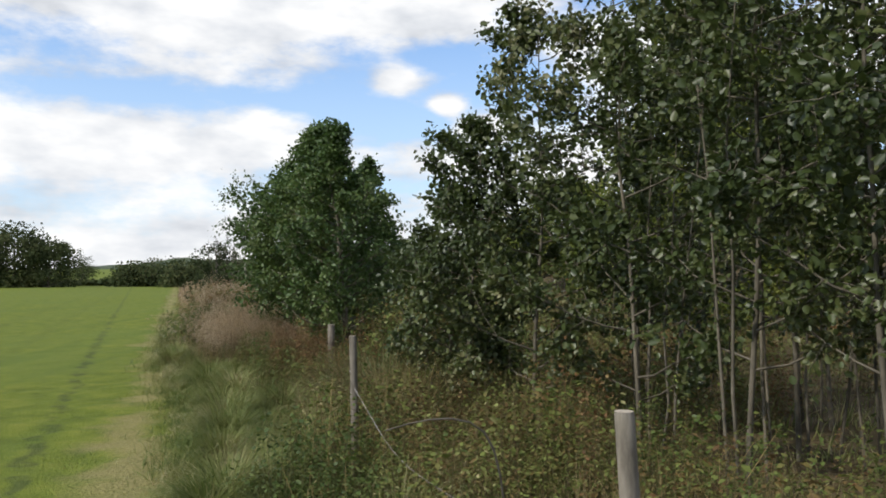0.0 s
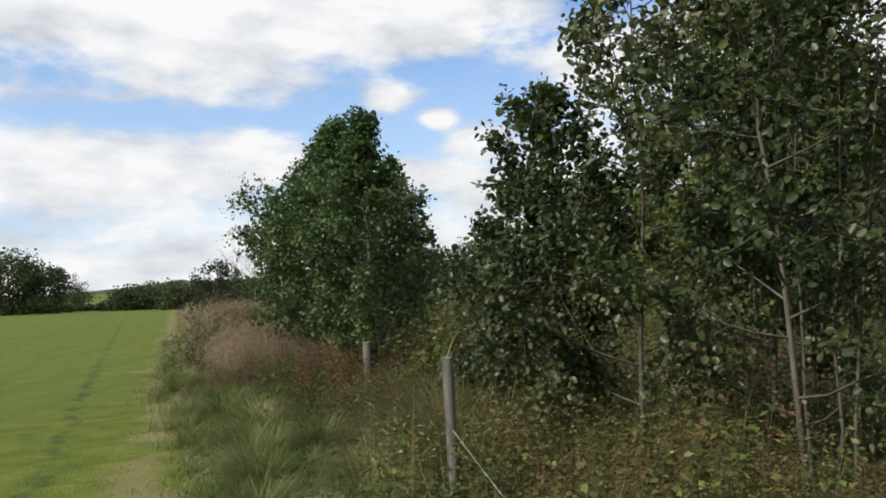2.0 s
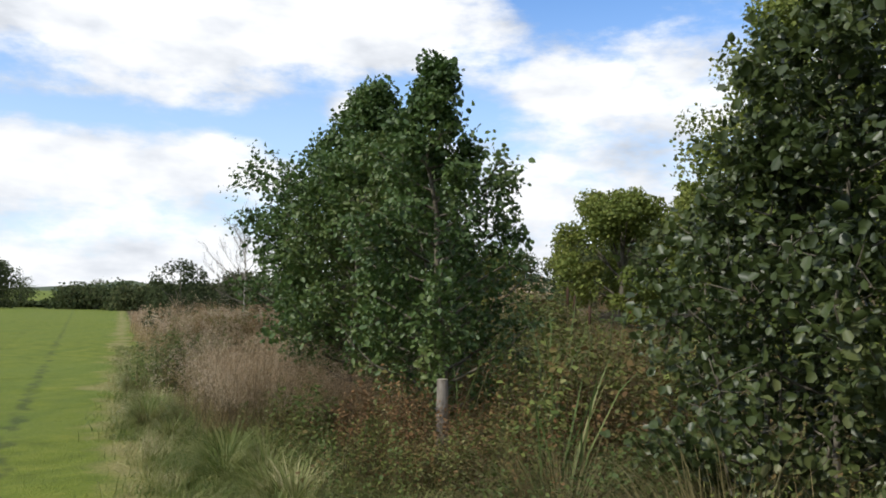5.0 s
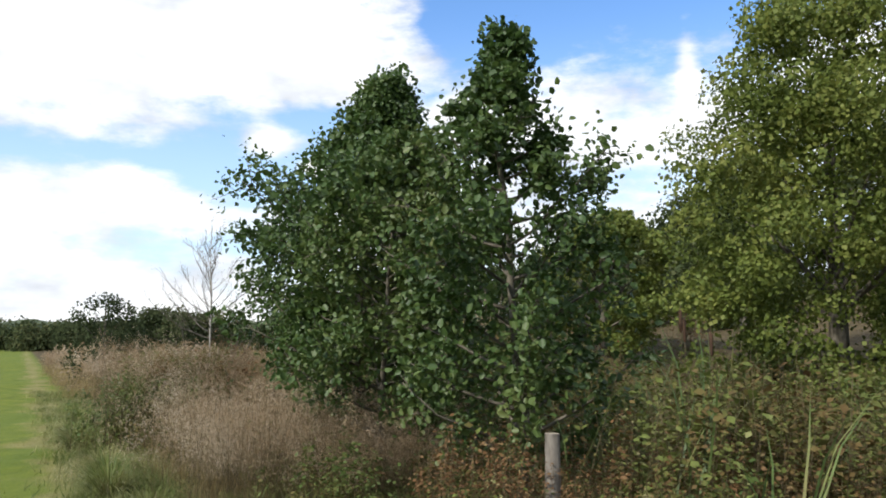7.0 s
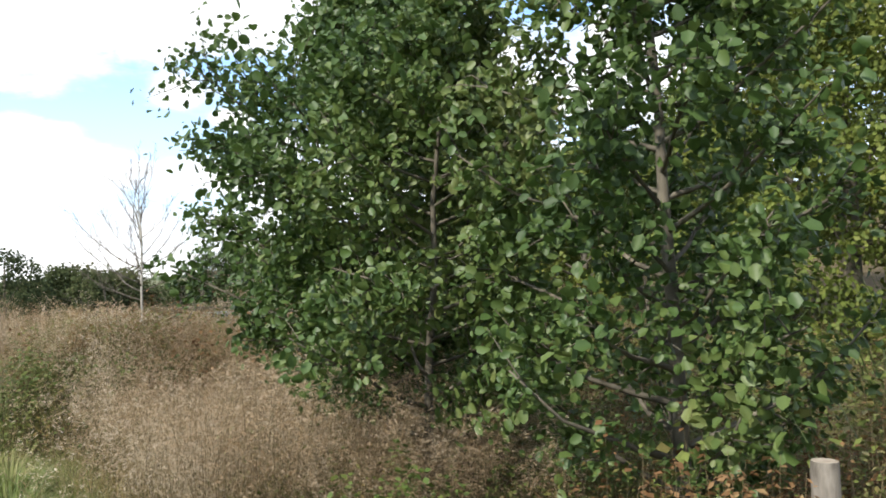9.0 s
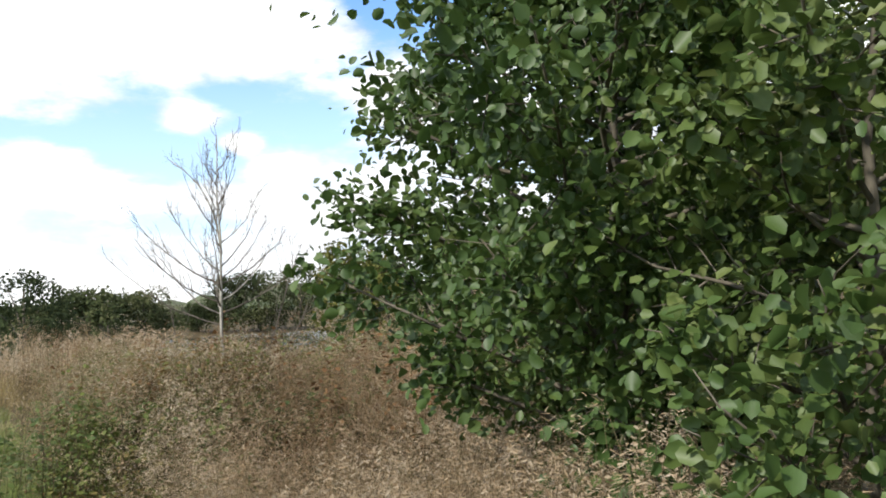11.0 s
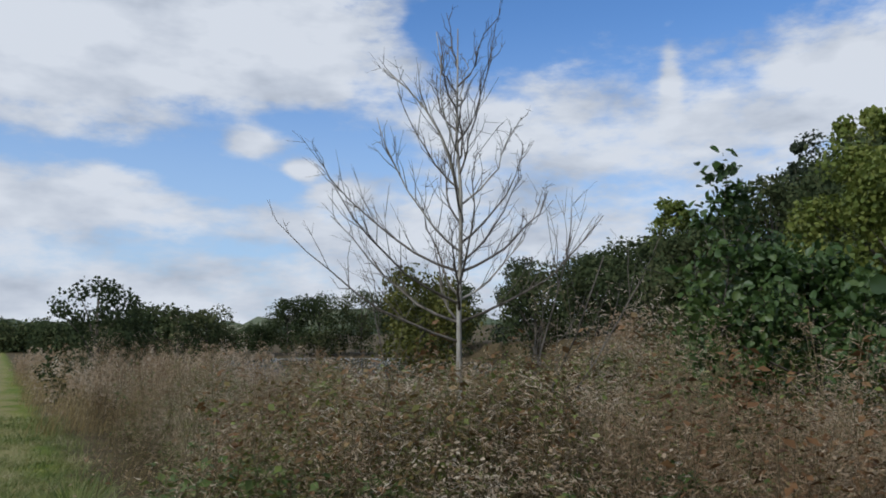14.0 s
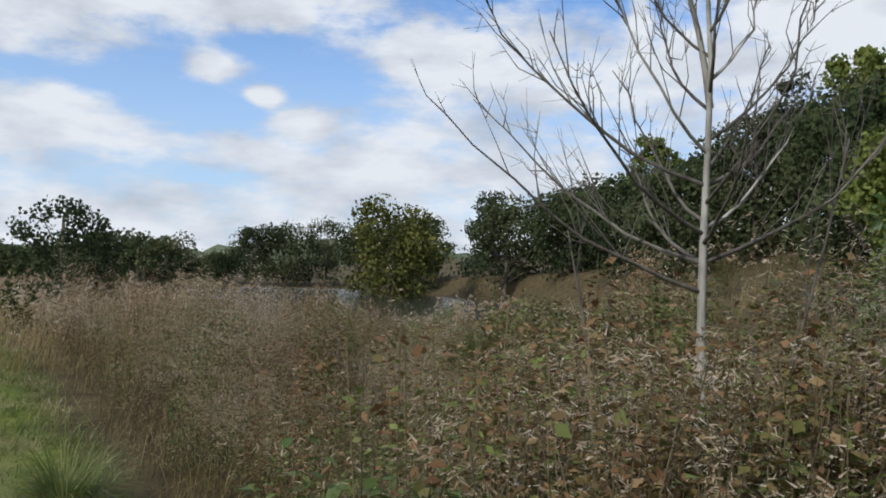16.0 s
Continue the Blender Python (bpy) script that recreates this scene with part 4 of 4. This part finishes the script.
weeds("willowherb", "rusty willowherb stalks among tan grass", patchy(area(3600, 17.2, 32, .9, 5.4, .6), -.9, .6), (1.1, 1.6), FINE + HERB[:2], STALK, RUST)
weeds("half_withered_weeds", "half-withered olive weeds among tan grass", patchy(area(3400, 17.0, 28, .9, 6, .6), -9, .5), (1.0, 1.6), FINE, STALK, MIXED)
weeds("green_weeds", "green leafy weeds among tan grass", patchy(area(2600, 17.6, 26, 1.0, 4.8, .7), -9, -.2), (.8, 1.35), NETTLE + BRAMBLE, STALK, WEED)

weeds("green_weeds", "green leafy weeds along the edge of the tan grass", patchy(area(2600, 16.3, 23, .85, 2.6, .6), -9, -.2), (.5, 1.05), NETTLE + BRAMBLE, STALK, WEED)
weeds("half_withered_weeds", "olive and brown weeds along the edge of the tan grass", patchy(area(2500, 16.2, 25, .8, 2.8, .6), -1.2, .4), (.55, 1.15), FINE + WITHERED[:2], STALK, MIXED)


def round_about(n, x, y, sx, sy):
    p = np.column_stack([rng.normal(x, sx, n), rng.normal(y, sy, n)])
    return np.column_stack([p, ground_z(p[:, 0], p[:, 1]) - .02])


weeds("tan_grass", "dense tan seed heads around the foot of the dead sapling", round_about(300, -4.6, 18.0, .5, .3), (1.2, 1.55), PLUMES_FINE, STALK, PLUME, .3, "grass", even=True)
weeds("tan_grass", "pale tan seed heads in a dense drift beside the alder", round_about(1000, -3.7, 17.8, .75, .5), (1.0, 1.45), PLUMES_FINE, STALK, PLUME, .3, "grass", even=True)
weeds("tan_grass", "pale tan seed heads hiding the foot of an alder", round_about(300, -3.85, 14.35, .35, .5), (.9, 1.25), PLUMES, STALK, PLUME, .3, "grass", even=True)
weeds("half_withered_weeds", "olive and brown weeds around the foot of the dead sapling", round_about(260, -4.8, 18.0, .6, .3), (1.4, 1.7), FINE, STALK, MIXED, .12)
weeds("green_weeds", "bright green leafy weeds in front of the dead sapling", round_about(460, -5.15, 18.1, .36, .3), (.85, 1.12), NETTLE + BRAMBLE, STALK, WEED, even=True)
grass("dry_grass", "tan grass around the foot of the dead sapling", round_about(900, -4.85, 18.05, .6, .4), (.6, 1.0), (.002, .004), STRAW, .6, (.1, .0), (1, 2))

weeds("nettles", "green weeds around the foot of a fence post", round_about(120, -.85, 5.6, .28, .22), (.6, .95), NETTLE + BRAMBLE, STALK, WEED)
weeds("withered_weeds", "brown weeds around the foot of a fence post", round_about(70, -.7, 5.7, .3, .22), (.7, 1.05), WITHERED, STALK, MIXED)
weeds("withered_weeds", "tangled brown and green weeds around a short fence post", round_about(200, -1.85, 11.05, .4, .22), (.75, 1.2), WITHERED + BRAMBLE, STALK, MIXED)
weeds("half_withered_weeds", "rusty and olive weeds before the dead sapling", round_about(230, -4.9, 18.1, .4, .3), (1.1, 1.5), FINE, STALK, MIXED, even=True)
weeds("willowherb", "rusty willowherb before the dead sapling", round_about(170, -4.85, 18.15, .4, .25), (1.15, 1.55), FINE, STALK, RUST, even=True)
weeds("withered_weeds", "rust-brown weeds below the alders", round_about(150, -1.95, 11.5, .35, .3), (1.0, 1.55), WITHERED + DOCK, STALK, RUST)
weeds("heath_weeds", "tall olive and brown growth around the reed mace", round_about(380, -.35, 11.6, .5, .45), (.9, 1.45), WITHERED + NETTLE, STALK, MIXED, even=True)
weeds("heath_weeds", "olive and rusty weeds covering the bank", area(2600, 19.5, 32, 4.8, 9.5, .5), (.8, 1.4), HEATH, STALK, MIXED)
weeds("heath_weeds", "green weeds covering the bank", area(1300, 20.5, 32, 5.0, 9.5, .6), (.8, 1.4), HEATH, STALK, WEED)
weeds("dock_stalks", "dark upright dock stalks above the tan grass", area(70, 16.8, 20, .9, 3.2, .2), (1.35, 1.75), DOCK, STALK, RUST)
weeds("green_weeds", "leafy green weeds below a reed mace clump", round_about(240, -.7, 10.9, .8, .4), (.35, .75), NETTLE + BRAMBLE, STALK, WEED, even=True)
weeds("heath_weeds", "rusty weeds below a reed mace clump", round_about(150, -.5, 11.0, .8, .4), (.45, .9), WITHERED + BRAMBLE, STALK, RUST, even=True)
grass("dry_grass", "straw-coloured grass standing among weeds before the dead sapling", area(3000, 16.6, 20.5, 1.1, 4.2, .6), (.75, 1.15), (.0015, .003), STRAW, .35, (.15, .0), (2, 3))
weeds("withered_weeds", "straw and olive weeds in a dense stand beside the fence", area(620, 3.1, 7.5, 1.0, 2.7, .4), (.5, .9), WITHERED + NETTLE, STALK, MIXED, even=True)
grass("dry_grass", "pale straw stalks standing among weeds below the thicket", area(2600, 2.4, 8.5, 1.0, 3.0, .7), (.45, .95), (.004, .008), STRAW, .3, (.1, .0), (0, 1, 2))
grass("verge_grass", "bright green grass in patches at the field edge", patchy(area(9000, 2, 14, .1, 1.7, .7), -9, -.1), (.22, .45), (.005, .010), LAWN, .5, (.2, .0), (2, 3))
weeds("green_weeds", "green leafy weeds low among tan seed heads", round_about(420, -4.7, 17.8, .55, .3), (.8, 1.12), NETTLE + BRAMBLE, STALK, WEED, even=True)
weeds("pale_weeds", "pale fluffy seeding weeds standing before the dead sapling", round_about(90, -4.3, 17.8, .7, .4), (.9, 1.35), TINY, STALK, PLUME, even=True)
TUFTS = [tussock_mesh(560, .50, .95, .008, 71), tussock_mesh(480, .42, 1.2, .008, 72), tussock_mesh(600, .58, .9, .009, 73)]
tuft_rng = np.random.default_rng(17)
spots_ = [(8.4, .5), (11.0, .55)] + [(3.6 + .3 * k + tuft_rng.uniform(-.15, .15), tuft_rng.uniform(.1, 1.25)) for k in range(32)] + [(14 + 1.1 * k, tuft_rng.uniform(-.35, .1)) for k in range(8)]
for i_, (y_, s_) in enumerate(spots_):
    tuft_ = new("grass_tussock")
    tuft_.matrix_world = pose(*on_ground(edge_x(y_) + s_, y_, -.01), 0, 0, i_ * 77)
    tagged(tuft_, "arching tussock of pale green and straw grass at the field edge", "grass tussock", "verge tussocks")
    me_ = TUFTS[i_ % 3]
    if not me_.materials:
        me_.materials.append(ROUGH_GRASS)
    blades_ = new("tuft", me_)
    blades_.parent = tuft_
for x_, y_, h_, n_b, sd_ in ((-.75, 8.3, 1.2, 1200, 81), (-.35, 8.9, 1.25, 1000, 82), (-1.1, 9.8, 1.05, 800, 83)):
    dome_ = new("sedge_tussock")
    dome_.location = on_ground(x_, y_, -.01)
    tagged(dome_, "large domed brownish sedge tussock behind the fence", "sedge")
    part("tuft", tussock_mesh(n_b, h_, .8, .008, sd_), SEDGE, dome_)


def reeds(x, y, height, count, seed, label):
    r = np.random.default_rng(seed)
    p = np.column_stack([x + r.normal(0, .09, count), y + r.normal(0, .09, count), np.full(count, float(ground_z(x, y)))])
    hh = height * r.uniform(.7, 1.05, count)
    return tagged(part("reed_clump", mesh_np("reed_clump", *scatter(*BLADES[1], upright(count, .12, np.stack([np.full(count, .02), hh, hh], 1), (.12, 0)), p)), REED), label, "reeds", "reed clumps")


reeds(-1.0, 11.35, 2.0, 12, 6, "tall arching green reed mace leaves behind a short fence post")
reeds(-1.62, 11.75, 1.8, 3, 7, "single upright reed mace leaves beside an alder")
reeds(-.45, 12.0, 1.9, 7, 1, "tall green reed mace leaves beside a fence post")
reeds(-.05, 13.0, 2.1, 16, 2, "tall arching green reed mace leaves among brown weeds")
reeds(1.1, 12.8, 1.7, 7, 3, "green reed mace leaves in front of a willow")
reeds(.5, 15.2, 1.7, 7, 4, "green reed mace leaves in front of a willow")
reeds(-1.0, 10.4, 1.5, 10, 5, "green reed mace leaves among withered weeds")
HEAD = bark("brown_reed_mace_head", (0.035, 0.02, 0.012), (0.09, 0.05, 0.028), 60.0)
for x_, y_, h_ in ((-.58, 12.2, 1.75), (-.48, 12.35, 1.68), (-.40, 12.1, 1.58)):
    mace_ = new("reed_mace")
    mace_.location = on_ground(x_, y_, -.03)
    tagged(mace_, "dark brown reed mace head on a tall stalk", "reed mace", "reed mace heads")
    part("stalk", mesh_np("stalk", *tube([(0, 0, 0), (.02, 0, h_ * .5), (.03, .01, h_ + .05)], [.006, .005, .002], 5)), STALK, mace_)
    part("seed_head", mesh_np("seed_head", *tube([(.027, .008, h_ - .17), (.028, .008, h_ - .155), (.029, .009, h_ - .015), (.03, .01, h_)], [.004, .013, .013, .003], 8)), HEAD, mace_)
